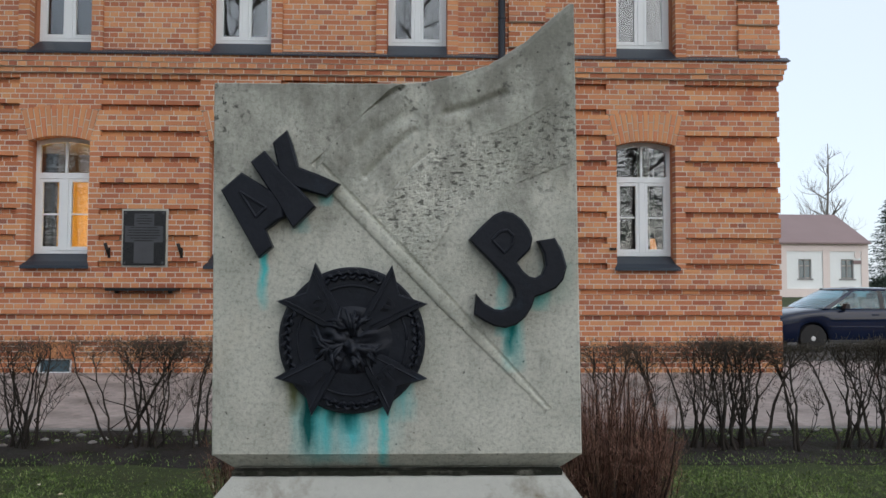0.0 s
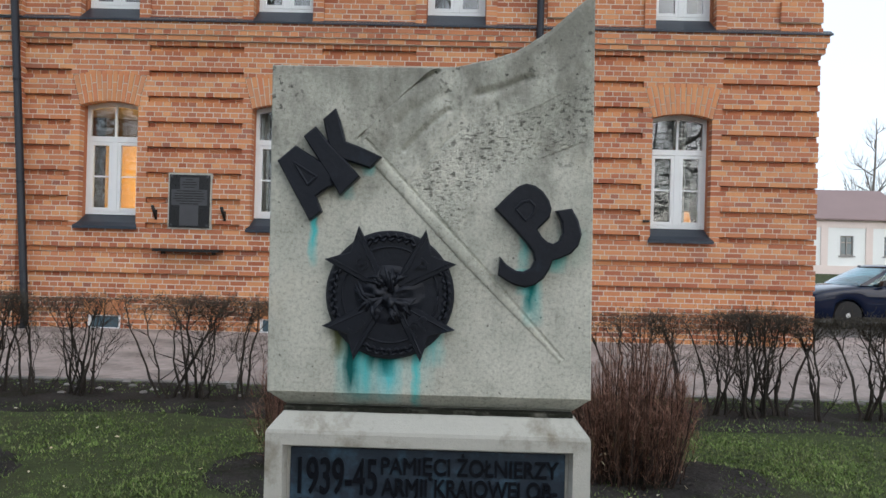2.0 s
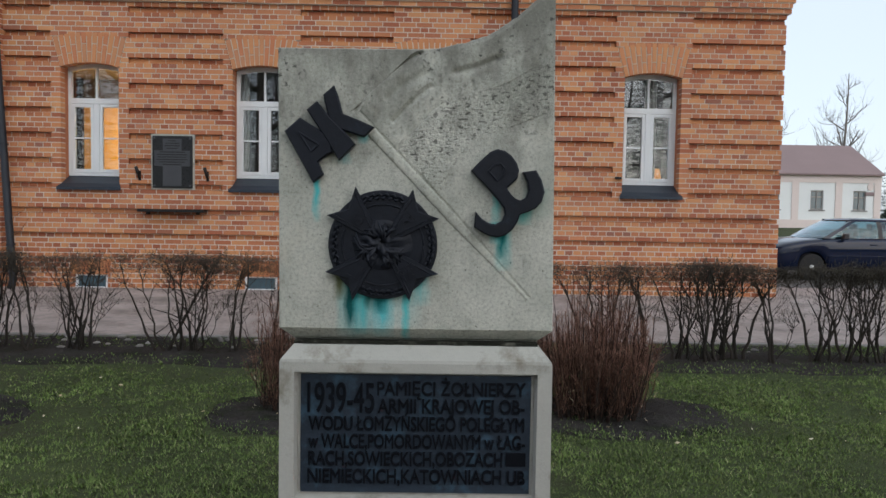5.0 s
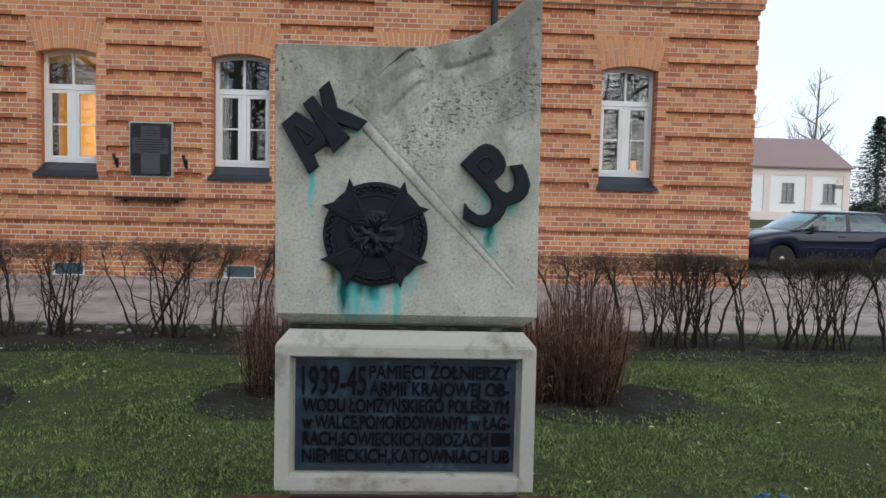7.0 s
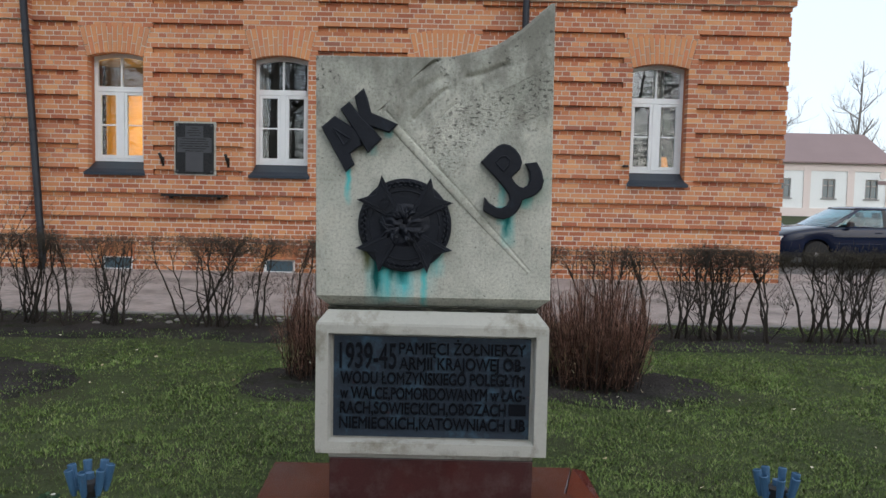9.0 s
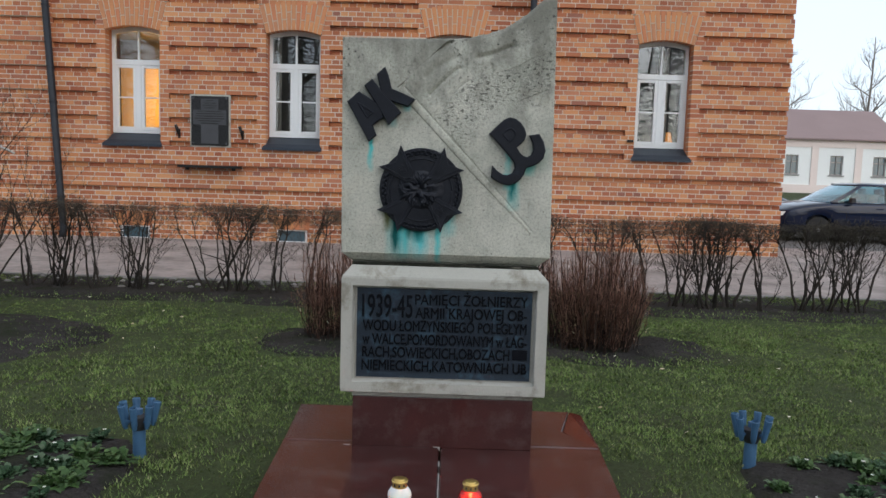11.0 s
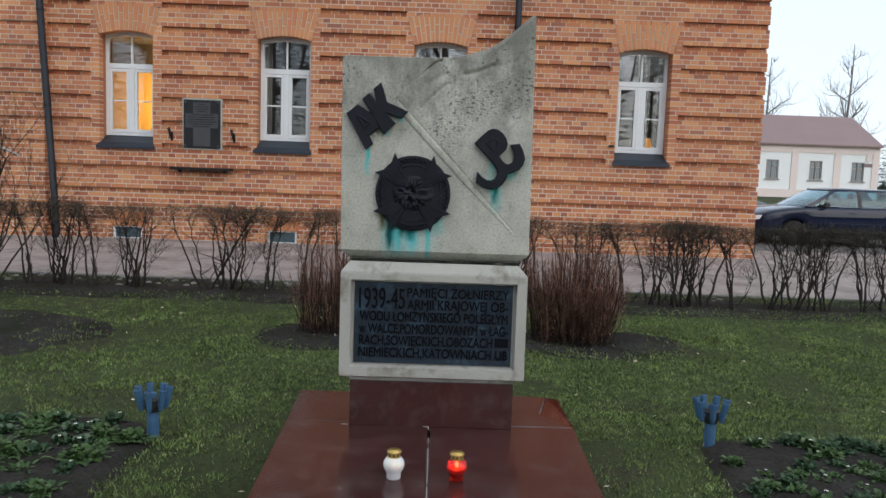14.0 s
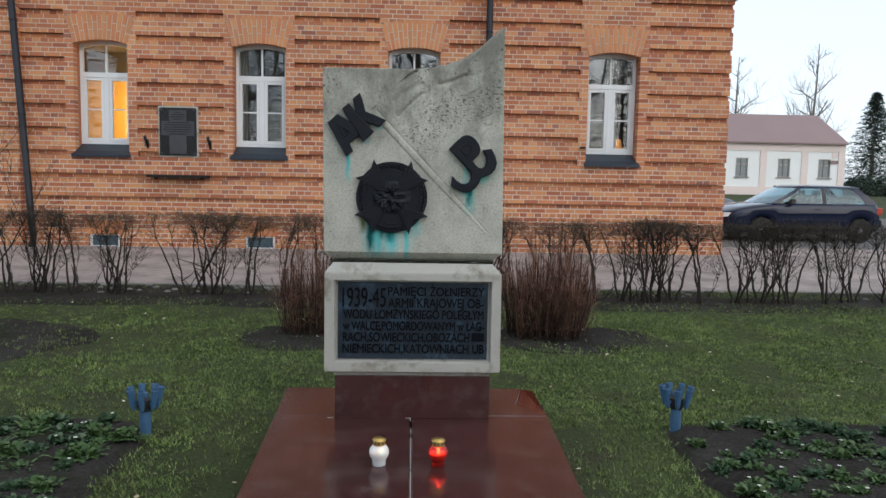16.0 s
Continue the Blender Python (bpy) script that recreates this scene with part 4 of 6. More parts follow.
ROUGH_PATCH = [(-0.062, 1.651), (-0.049, 1.661), (-0.005, 1.718), (0.046, 1.777), (0.084, 1.806), (0.148, 1.832), (0.218, 1.852), (0.294, 1.878), (0.358, 1.914), (0.47, 1.99), (0.47, 1.797), (0.423, 1.78), (0.321, 1.738), (0.244, 1.713), (0.181, 1.691), (0.136, 1.63), (0.099, 1.566), (0.079, 1.512), (0.03, 1.56)]


def inside(x, z, poly):
    hit = False
    for k in range(len(poly)):
        (xa, za), (xb, zb) = poly[k - 1], poly[k]
        if (za > z) != (zb > z) and x < xa + (xb - xa) * (z - za) / (zb - za):
            hit = not hit
    return hit


P0, P1 = Vector((-0.205, 1.766)), Vector((0.378, 1.155))
PL = (P1 - P0).length
PD = (P1 - P0) / PL


GROOVES = [([(-0.095, 1.826), (-0.051, 1.868), (-0.006, 1.891), (0.038, 1.910)], 0.007, 0.018), ([(-0.078, 1.750), (-0.037, 1.795), (0.007, 1.837), (0.045, 1.866)], 0.008, 0.009), ([(0.130, 1.914), (0.185, 1.927), (0.23, 1.946), (0.281, 1.967)], 0.010, 0.012),
           ([(0.186, 1.885), (0.189, 1.855)], 0.004, 0.006), ([(-0.062, 1.655), (-0.005, 1.722), (0.046, 1.781), (0.084, 1.810)], 0.004, 0.008), ([(-0.206, 1.800), (-0.165, 1.868), (-0.128, 1.904), (-0.09, 1.928), (-0.045, 1.953), (0.016, 1.978)], 0.008, 0.007)]


def relief(x, z):
    """How far the face stands forward: pole, flag with folds, roughened cloth."""
    q = Vector((x, z)) - P0
    u, d = q.dot(PD), q.x * -PD.y + q.y * PD.x
    h = 0.0012 * noise.noise((x * 18, z * 18, 0.5))
    r = 0.0155 * (1 - 0.75 * max(0.0, (u / PL - 0.55) / 0.45))
    if 0 < u < PL and abs(d) < r:
        return h + math.sqrt(max(0.0, r * r - d * d)) * 0.36 + 0.001
    if 0 < u < PL and 0 < d < r + 0.008:
        return h - 0.0025
    arc = float(np.interp(x, (-0.206, -0.165, -0.128, -0.09, -0.045, 0.016), (1.806, 1.874, 1.910, 1.934, 1.959, 1.988))) if x < 0.016 else 9.0
    if d > 0 and z < arc and u > -0.02:
        far = math.hypot(x + 0.206, z - 1.70)
        if inside(x, z, ROUGH_PATCH):
            k = noise.noise((x * 60, z * 95, 2.0)) + 0.9 * noise.noise((x * 150, z * 170, 4.0)) + 0.5 * noise.noise((x * 22, z * 30, 8.0))
            return h + 0.0015 - 0.0028 * abs(k) + 0.002 * math.sin(30 * (z - 0.55 * x))
        if x > 0.05 and z < np.interp(x, (0.05, 0.079, 0.099, 0.136, 0.181, 0.244, 0.321, 0.423, 0.47), (1.5, 1.512, 1.566, 1.63, 1.691, 1.713, 1.738, 1.78, 1.797)):
            return h
        fold = math.sin(34 * (z - 0.42 * x - 0.9 * x * x) + 1.2) * 0.0018 * min(1.0, far / 0.2)
        step = 0.013 * max(0.0, 1 - (arc - z) / 0.045) * min(1.0, max(0.0, (0.03 - x) / 0.06)) if arc < 8 else 0.0
        cut_in = 0.0
        for line, deep, broad in GROOVES:
            for (xa, za), (xb, zb) in zip(line, line[1:]):
                ab = Vector((xb - xa, zb - za))
                s = max(0.0, min(1.0, ((x - xa) * ab.x + (z - za) * ab.y) / ab.length_squared))
                cut_in = max(cut_in, deep * math.exp(-(math.hypot(x - xa - s * ab.x, z - za - s * ab.y) / broad) ** 2))
        return h + 0.003 * min(1.0, max(0.0, (d - r - 0.008) / 0.02)) + fold - step - cut_in
    return h


NX, NZ = 270, 300
verts, faces = [], []
for j in range(NZ + 1):
    t = j / NZ
    for k in range(NX + 1):
        s = k / NX
        x = -0.465 + 0.93 * s
        z = 1.045 + t * (float(np.interp(x, TOPX, TOPZ)) - 1.045)
        tz = (z - 1.045) / 0.95
        x2 = x + (-0.009 * tz * (1 - s) - 0.013 * tz * s)
        edge = min(s, 1 - s, t, 1 - t) * 85
        chip = 0.0015 * max(0.0, noise.noise((x * 30, z * 30, 9.0))) if edge < 0.9 else 0.0
        verts.append((x2, -relief(x, z) * min(1.0, edge / 1.5) + chip + (0.004 if edge < 0.2 else 0.0), z + (0.003 * noise.noise((x * 40, 0, 1)) if j == NZ else 0)))
W1 = NX + 1
faces = [(j * W1 + k, j * W1 + k + 1, (j + 1) * W1 + k + 1, (j + 1) * W1 + k) for j in range(NZ) for k in range(NX)]
rim = [k for k in range(W1)] + [j * W1 + NX for j in range(1, NZ + 1)] + [NZ * W1 + k for k in range(NX - 1, -1, -1)] + [j * W1 for j in range(NZ - 1, 0, -1)]
b0 = len(verts)
verts += [(verts[i][0], 0.24, verts[i][2]) for i in rim]
faces += [(rim[k], b0 + k, b0 + (k + 1) % len(rim), rim[(k + 1) % len(rim)]) for k in range(len(rim))]
faces.append(tuple(range(b0, b0 + len(rim))))
pitted = []
for x, _, z in verts:
    near = sum(inside(x + dx, z + dz, ROUGH_PATCH) for dx, dz in ((0, 0), (0.015, 0), (-0.015, 0), (0, 0.02), (0, -0.02))) / 5
    pitted.append(near if _ < 0.1 else 0.0)
stele = raw("stele", verts, faces, M_STELE, mon, "grey weathered concrete stele with a flag in relief and green copper stains")
stele.data.attributes.new("pitted", "FLOAT", "POINT").data.foreach_set("value", pitted)
bm = bmesh.new()
loft(bm, [rect(-0.418, 0.418, 0.05, 0.205, 0.992), rect(-0.418, 0.418, 0.05, 0.205, 1.004), rect(-0.424, 0.424, 0.034, 0.208, 1.012), rect(-0.462, 0.462, 0.002, 0.238, 1.046)])
part("stele_foot", bm, M_STELE, mon)
bm = bmesh.new()
bx(bm, -0.416, 0.416, 0.006, 0.21, 0.985, 1.003)
bmesh.ops.subdivide_edges(bm, edges=bm.edges[:], cuts=24, use_grid_fill=True)
for vert in bm.verts:
    vert.co.y += 0.006 * noise.noise((vert.co.x * 22, vert.co.z * 60, 3.0))
part("joint_moss", bm, M_MOSS, mon, "black moss in the joint under the stele")
bm = bmesh.new()
loft(bm, [rect(-0.405, 0.412, 0.0, 0.26, 0.393), rect(-0.408, 0.415, -0.003, 0.263, 0.408), rect(-0.452, 0.462, -0.045, 0.29, 0.424),
          rect(-0.455, 0.463, -0.046, 0.292, 0.44), rect(-0.455, 0.460, -0.046, 0.292, 0.938), rect(-0.452, 0.457, -0.043, 0.289, 0.948), rect(-0.415, 0.415, -0.005, 0.25, 0.992)])
# recess for the plate
bmesh.ops.recalc_face_normals(bm, faces=bm.faces)
front = [f for f in bm.faces if f.normal.y < -0.95 and 0.6 < f.calc_center_median().z < 0.8][0]
r = bmesh.ops.inset_region(bm, faces=[front], thickness=0.058, depth=0)
for v in front.verts:
    v.co.x = -0.406 if v.co.x < 0 else 0.412
    v.co.z = 0.470 if v.co.z < 0.7 else 0.906
r = bmesh.ops.inset_region(bm, faces=[front], thickness=0.010, depth=-0.042)
ped = part("pedestal", bm, M_PED, mon, "pale concrete pedestal with a recessed panel and chamfered edges")
plate = part("inscription_plate", box(-0.389, 0.395, -0.014, 0.002, 0.485, 0.892, bevel=0.003), M_PLATE, mon, "blue grey patinated metal plate with raised inscription")
rows = [("1939-45", 0.106, -0.364, 0.224, 0.764), ("PAMIĘCI ŻOŁNIERZY", 0.048, -0.128, 0.502, 0.824), ("ARMII KRAJOWEJ OB-", 0.050, -0.126, 0.498, 0.763),
        ("WODU ŁOMŻYŃSKIEGO POLEGŁYM", 0.049, -0.360, 0.732, 0.702), ("w WALCE,POMORDOWANYM w ŁAG-", 0.049, -0.360, 0.736, 0.641),
        ("RACH,SOWIECKICH,OBOZACH", 0.049, -0.360, 0.660, 0.581), ("NIEMIECKICH,KATOWNIACH UB", 0.049, -0.362, 0.740, 0.520)]
for body_text, hgt, x0, wid, zz in rows:
    text_mesh("inscription_line", body_text, hgt, wid, (x0, -0.0135, zz), 0.009, M_PLATE_TEXT, plate, "dark raised metal letters", 0.013 if hgt > 0.1 else 0.026)
part("filler_bar", box(0.312, 0.380, -0.021, -0.013, 0.583, 0.629, bevel=0.001), M_PLATE_TEXT, plate)
part("plinth", box(-0.402, 0.415, -0.012, 0.262, 0.163, 0.394, bevel=0.003), M_GRANITE, mon, "dark red polished granite plinth block")
for q, zt in ((((-0.668, -1.75), (-0.004, -1.75), (-0.004, 0.036), (-0.727, 0.036)), 0.165), (((0.004, -1.75), (0.688, -1.75), (0.742, 0.036), (0.004, 0.036)), 0.163),
              (((-0.728, 0.042), (-0.004, 0.042), (-0.004, 0.57), (-0.752, 0.57)), 0.162), (((0.004, 0.042), (0.736, 0.042), (0.597, 0.25), (0.676, 0.57), (0.004, 0.57)), 0.164)):
    cx, cy = sum(p[0] for p in q) / len(q), sum(p[1] for p in q) / len(q)
    ease = [(x + (0.006 if x < cx else -0.006), y + (0.006 if y < cy else -0.006)) for x, y in q]
    bm = loft(bmesh.new(), [[(x, y, -0.05) for x, y in q], [(x, y, zt - 0.006) for x, y in q], [(x, y, zt) for x, y in ease]])
    part("granite_slab", bm, M_GRANITE, mon, "red polished granite slab with damp sheen")
bm = loft(bmesh.new(), [[(x, y, -0.05) for x, y in ((0.743, 0.042), (0.740, 0.57), (0.680, 0.57), (0.600, 0.25))], [(0.743, 0.042, 0.157), (0.740, 0.57, 0.148), (0.680, 0.57, 0.160), (0.600, 0.25, 0.164)]])
part("granite_corner", bm, M_GLOSSY_GRANITE, mon, "sloping glossy red granite corner piece")
for y0, y1 in ((-1.74, -1.36), (-1.31, -0.74), (-0.70, -0.30), (-0.22, -0.17)):
    part("joint_sealant", box(-0.0018, 0.0018, y0, y1, 0.06, 0.1625), M_SEAL, mon, "pale crumbling joint sealant")
for x0, x1 in ((-0.03, 0.0), (-0.44, -0.41)):
    part("joint_sealant", box(x0, x1, -0.0145, -0.0125, 0.15, 0.1672), M_SEAL, mon)

# emblems on the stele
A = [(-0.446, 1.708), (-0.395, 1.753), (-0.297, 1.693), (-0.287, 1.640), (-0.303, 1.632), (-0.334, 1.608), (-0.316, 1.566), (-0.350, 1.538)]
la = part("letter_A", prism(bmesh.new(), A, -0.030, 0.004, 0.005), M_BRONZE, mon, "dark metal letter A")
tri = [(-0.398, 1.703), (-0.333, 1.664), (-0.357, 1.640)]
for k in range(3):
    v, f = [], []
    (xa, za), (xb, zb) = tri[k - 1], tri[k]
    tube_data(v, f, [(xa, -0.030, za), (xb, -0.030, zb)], [0.0045, 0.0045], 6)
    raw("ridge", v, f, M_BRONZE, la)
K1 = [(-0.373, 1.779), (-0.339, 1.808), (-0.297, 1.757), (-0.251, 1.713), (-0.210, 1.668), (-0.265, 1.613), (-0.302, 1.672)]
K2 = [(-0.319, 1.829), (-0.284, 1.861), (-0.270, 1.826), (-0.254, 1.768), (-0.205, 1.750), (-0.149, 1.726), (-0.182, 1.692), (-0.262, 1.716), (-0.302, 1.755)]
lk = part("letter_K", prism(bmesh.new(), K1, -0.032, 0.004, 0.005), M_BRONZE, mon, "dark metal letter K")
part("stroke", prism(bmesh.new(), K2, -0.029, 0.003, 0.005), M_BRONZE, lk)
PW = [(0.175, 1.587), (0.205, 1.619), (0.238, 1.650), (0.262, 1.660), (0.287, 1.655), (0.310, 1.639), (0.328, 1.615), (0.336, 1.590), (0.331, 1.565), (0.314, 1.546), (0.297, 1.530), (0.312, 1.508), (0.328, 1.495),
      (0.344, 1.491), (0.360, 1.500), (0.369, 1.522), (0.365, 1.552), (0.349, 1.585), (0.393, 1.592), (0.412, 1.560), (0.423, 1.520), (0.414, 1.487), (0.395, 1.465), (0.368, 1.452), (0.342, 1.443),
      (0.334, 1.418), (0.318, 1.392), (0.295, 1.374), (0.268, 1.365), (0.238, 1.370), (0.212, 1.383), (0.189, 1.398), (0.194, 1.451), (0.214, 1.428), (0.240, 1.412), (0.262, 1.410), (0.281, 1.420), (0.291, 1.442), (0.287, 1.464), (0.266, 1.492), (0.235, 1.526)]
lp = part("anchor_emblem", prism(bmesh.new(), PW, -0.032, 0.004, 0.005), M_BRONZE, mon, "dark metal anchor-shaped emblem of joined P and W")
hole = [(0.233, 1.586), (0.252, 1.607), (0.272, 1.611), (0.287, 1.597), (0.283, 1.575), (0.264, 1.553)]
for k in range(6):
    v, f = [], []
    (xa, za), (xb, zb) = hole[k - 1], hole[k]
    tube_data(v, f, [(xa, -0.032, za), (xb, -0.032, zb)], [0.004, 0.004], 6)
    raw("ridge", v, f, M_BRONZE, lp)

# round badge with four forked arms
BC = Vector((-0.116, 1.334))
bm = bmesh.new()
ring = [(BC.x + 0.183 * math.cos(a), BC.y + 0.183 * math.sin(a)) for a in np.linspace(0, 2 * math.pi, 73)[:-1]]
badge = part("badge_disc", prism(bm, ring, -0.022, 0.004, 0.005), M_BRONZE, mon, "dark round metal badge")


def rope(radius, a0, a1, thick, n):
    """A plaited wreath: two strands of leaves along an arc."""
    v, f = [], []
    for k in range(n):
        for s in (-1, 1):
            a = radians(a0 + (a1 - a0) * (k + 0.5 * (s > 0)) / n)
            da = radians((a1 - a0) / n)
            p = [(BC.x + (radius + s * thick * q) * math.cos(a + da * w), -0.0225 - 0.004 * (1 - abs(2 * w - 1)), BC.y + (radius + s * thick * q) * math.sin(a + da * w)) for w, q in ((0, -0.2), (0.5, 0.8), (1.1, 0.2))]
            tube_data(v, f, p, [thick * 0.25, thick * 0.55, thick * 0.2], 5)
    return tagged(raw("wreath", v, f, M_BRONZE, badge, smooth=True), kind="stuff")


for a0 in (58, 148, 238, 328):
    rope(0.163, a0 + 4, a0 + 60, 0.0105, 7)
v, f = [], []
tube_data(v, f, [(BC.x + 0.136 * math.cos(a), -0.024, BC.y + 0.136 * math.sin(a)) for a in np.linspace(0, 2 * math.pi, 61)], [0.003] * 61, 6)
raw("inner_ring", v, f, M_BRONZE, badge, smooth=True)
for k, (t1, t2) in enumerate((((-0.209, 1.528), (-0.304, 1.431)), ((0.072, 1.425), (-0.017, 1.523)), ((-0.308, 1.241), (-0.215, 1.147)), ((-0.025, 1.146), (0.072, 1.239)))):
    a, b2 = Vector(t1), Vector(t2)
    mid = (a + b2) / 2
    out = (mid - BC).normalized()
    notch = mid - out * 0.036
    tan = Vector((-out.y, out.x))
    near = BC + out * 0.035
    sgn = 1 if (a - mid).dot(tan) > 0 else -1
    pts = [near + tan * 0.018 * sgn, a, notch + (a - notch) * 0.25, notch, notch + (b2 - notch) * 0.25, b2, near - tan * 0.018 * sgn]
    arm = part("badge_arm", prism(bmesh.new(), [tuple(p) for p in pts], -0.031, -0.012, 0.004), M_BRONZE, badge)
    for q in (a, b2):
        v, f = [], []
        e0, e1 = near + (q - near) * 0.12, near + (q - near) * 0.92
        e0, e1 = e0 + (BC + out * (e0 - BC).dot(out) - e0) * 0.18, e1 + (BC + out * (e1 - BC).dot(out) - e1) * 0.18
        tube_data(v, f, [(e0.x, -0.0315, e0.y), (e1.x, -0.0315, e1.y)], [0.002, 0.003], 5)
        raw("edge_ridge", v, f, M_BRONZE, arm)
    word, wide, turn = (("S", 0.026, -38), ("P", 0.024, 40), ("J", 0.022, 40), ("PP", 0.050, -38))[k]
    c2 = BC + out * 0.122
    letter = text_mesh("raised_letters", word, 0.040, wide * 1.15, (-wide * 0.575, 0.0, -0.02), 0.008, M_BRONZE, arm, bold=0.03)
    letter.matrix_local = Matrix.Translation((c2.x, -0.0308, c2.y)) @ Matrix.Rotation(radians(turn), 4, "Y")
v, f = [(BC.x, -0.040, BC.y)], []
for k in range(1, 13):
    for j in range(48):
        a = 2 * math.pi * j / 48
        x, z = BC.x + 0.092 * k / 12 * math.cos(a) * 1.1, BC.y + 0.092 * k / 12 * math.sin(a) * 0.92
        bump_up = 0.5 + 0.7 * noise.noise((x * 34, z * 34, 3.0)) + 0.55 * noise.noise((x * 75, z * 75, 6.0))
        v.append((x, -0.022 - 0.030 * max(0.0, bump_up) * (1 - (k / 12) ** 2), z))
f += [(0, 1 + j, 1 + (j + 1) % 48) for j in range(48)]
f += [(1 + k * 48 + j, 1 + (k + 1) * 48 + j, 1 + (k + 1) * 48 + (j + 1) % 48, 1 + k * 48 + (j + 1) % 48) for k in range(11) for j in range(48)]
raw("centre_relief", v, f, M_BRONZE, badge, "worn shapeless raised relief", smooth=True)
rb = random.Random(5)
v, f = [], []
for a0, r0, r1, n in ((200, 0.02, 0.105, 11), (330, 0.02, 0.09, 6), (75, 0.01, 0.085, 7), (285, 0.03, 0.085, 5), (130, 0.03, 0.09, 6)):
    for k in range(n):
        a, b2 = radians(a0 + rb.uniform(-14, 14)), radians(a0 + (k - (n - 1) / 2) * 9)
        q0, q1 = rb.uniform(r0, 0.6 * r1), r1 * rb.uniform(0.75, 1.0)
        pts = [(BC.x + q0 * math.cos(a), -0.036, BC.y + q0 * math.sin(a)), (BC.x + (q0 + q1) / 2 * math.cos((a + b2) / 2), -0.037, BC.y + (q0 + q1) / 2 * math.sin((a + b2) / 2)), (BC.x + q1 * math.cos(b2), -0.030, BC.y + q1 * math.sin(b2))]
        tube_data(v, f, pts, [0.006, 0.0055, 0.002], 6)
tagged(raw("ridge_mass", v, f, M_BRONZE, badge, "worn raised ridges", smooth=True), kind="stuff")


# ---- grave candles ----
def grave_candle(x, y, z, jar_mat, label):
    t = thing("grave_candle", (x, y, z), label, "candle", "grave candles")
    jar = part("jar", lathe(bmesh.new(), [(0.028, 0), (0.030, 0.004), (0.030, 0.022), (0.033, 0.030), (0.042, 0.046), (0.0445, 0.060), (0.042, 0.074), (0.033, 0.088), (0.027, 0.095), (0.025, 0.095), (0.031, 0.086), (0.040, 0.074), (0.042, 0.060), (0.040, 0.046), (0.028, 0.026), (0.02, 0.02)], 28), jar_mat, t, smooth=True)
    part("wax", lathe(bmesh.new(), [(0.020, 0.021), (0.027, 0.027), (0.0385, 0.047), (0.0405, 0.057), (0.0, 0.057)], 20), M_JAR_WHITE, t)
    part("flame", lathe(bmesh.new(), [(0.001, 0.058), (0.005, 0.066), (0.004, 0.076), (0.0005, 0.092)], 10), M_FLAME, t, "small burning flame", smooth=True)
    lid = part("lid", lathe(bmesh.new(), [(0.0285, 0.092), (0.0285, 0.118), (0.026, 0.119), (0.026, 0.094)], 24), M_GOLD, t, "pierced gold tin lid")
    part("rim", lathe(bmesh.new(), [(0.029, 0.112), (0.031, 0.116), (0.029, 0.120)], 24), M_GOLD, lid)
    part("top", lathe(bmesh.new(), [(0.026, 0.116), (0.018, 0.124), (0.008, 0.126), (0.0, 0.126)], 20), M_GOLD, lid)
    for k in range(10):
        a = 2 * math.pi * k / 10
        ob = part("vent_hole", box(-0.003, 0.003, -0.0292, -0.027, 0.100, 0.109), M_PLASTIC, lid)
        ob.matrix_local = Matrix.Rotation(a, 4, "Z")
    return t


grave_candle(-0.140, -0.665, 0.165, M_JAR_WHITE, "lit white glass grave candle with gold lid on granite slab")
grave_candle(0.122, -0.665, 0.163, M_JAR_RED, "lit red glass grave candle with gold lid on granite slab")


# ---- blue flower-shaped stakes ----
def blue_stake(x, y, turn):
    t = thing("ornamental_stake", (x, y, -0.03), "blue painted metal stake with a crown of short tubes", "ornament", "blue stakes")
    part("post", lathe(bmesh.new(), [(0.031, 0), (0.029, 0.20), (0.029, 0.215)], 18), M_BLUE, t, smooth=False)
    part("hub", lathe(bmesh.new(), [(0.034, 0.17), (0.045, 0.20), (0.045, 0.235), (0.02, 0.245)], 18), M_PLASTIC, t)
    part("cap", lathe(bmesh.new(), [(0.02, 0.24), (0.018, 0.27), (0.0, 0.272)], 14), M_BLUE, t)
    for k in range(7):
        a = 2 * math.pi * k / 7 + turn
        bm = lathe(bmesh.new(), [(0.010, 0), (0.014, 0.02), (0.019, 0.115), (0.016, 0.118), (0.014, 0.085), (0.002, 0.083)], 12)
        ob = part("tube", bm, M_BLUE, t, smooth=False)
        ob.matrix_local = Matrix.Translation((0.062 * math.cos(a), 0.062 * math.sin(a), 0.185)) @ Matrix.Rotation(a, 4, "Z") @ Matrix.Rotation(radians(11), 4, "Y")
        st = part("strut", box(0.03, 0.06, -0.006, 0.006, 0.21, 0.222), M_BLUE, t)
        st.matrix_local = Matrix.Rotation(a, 4, "Z")
    return t


blue_stake(-1.452, 0.17, 0.3)
blue_stake(1.528, 0.27, 0.0)


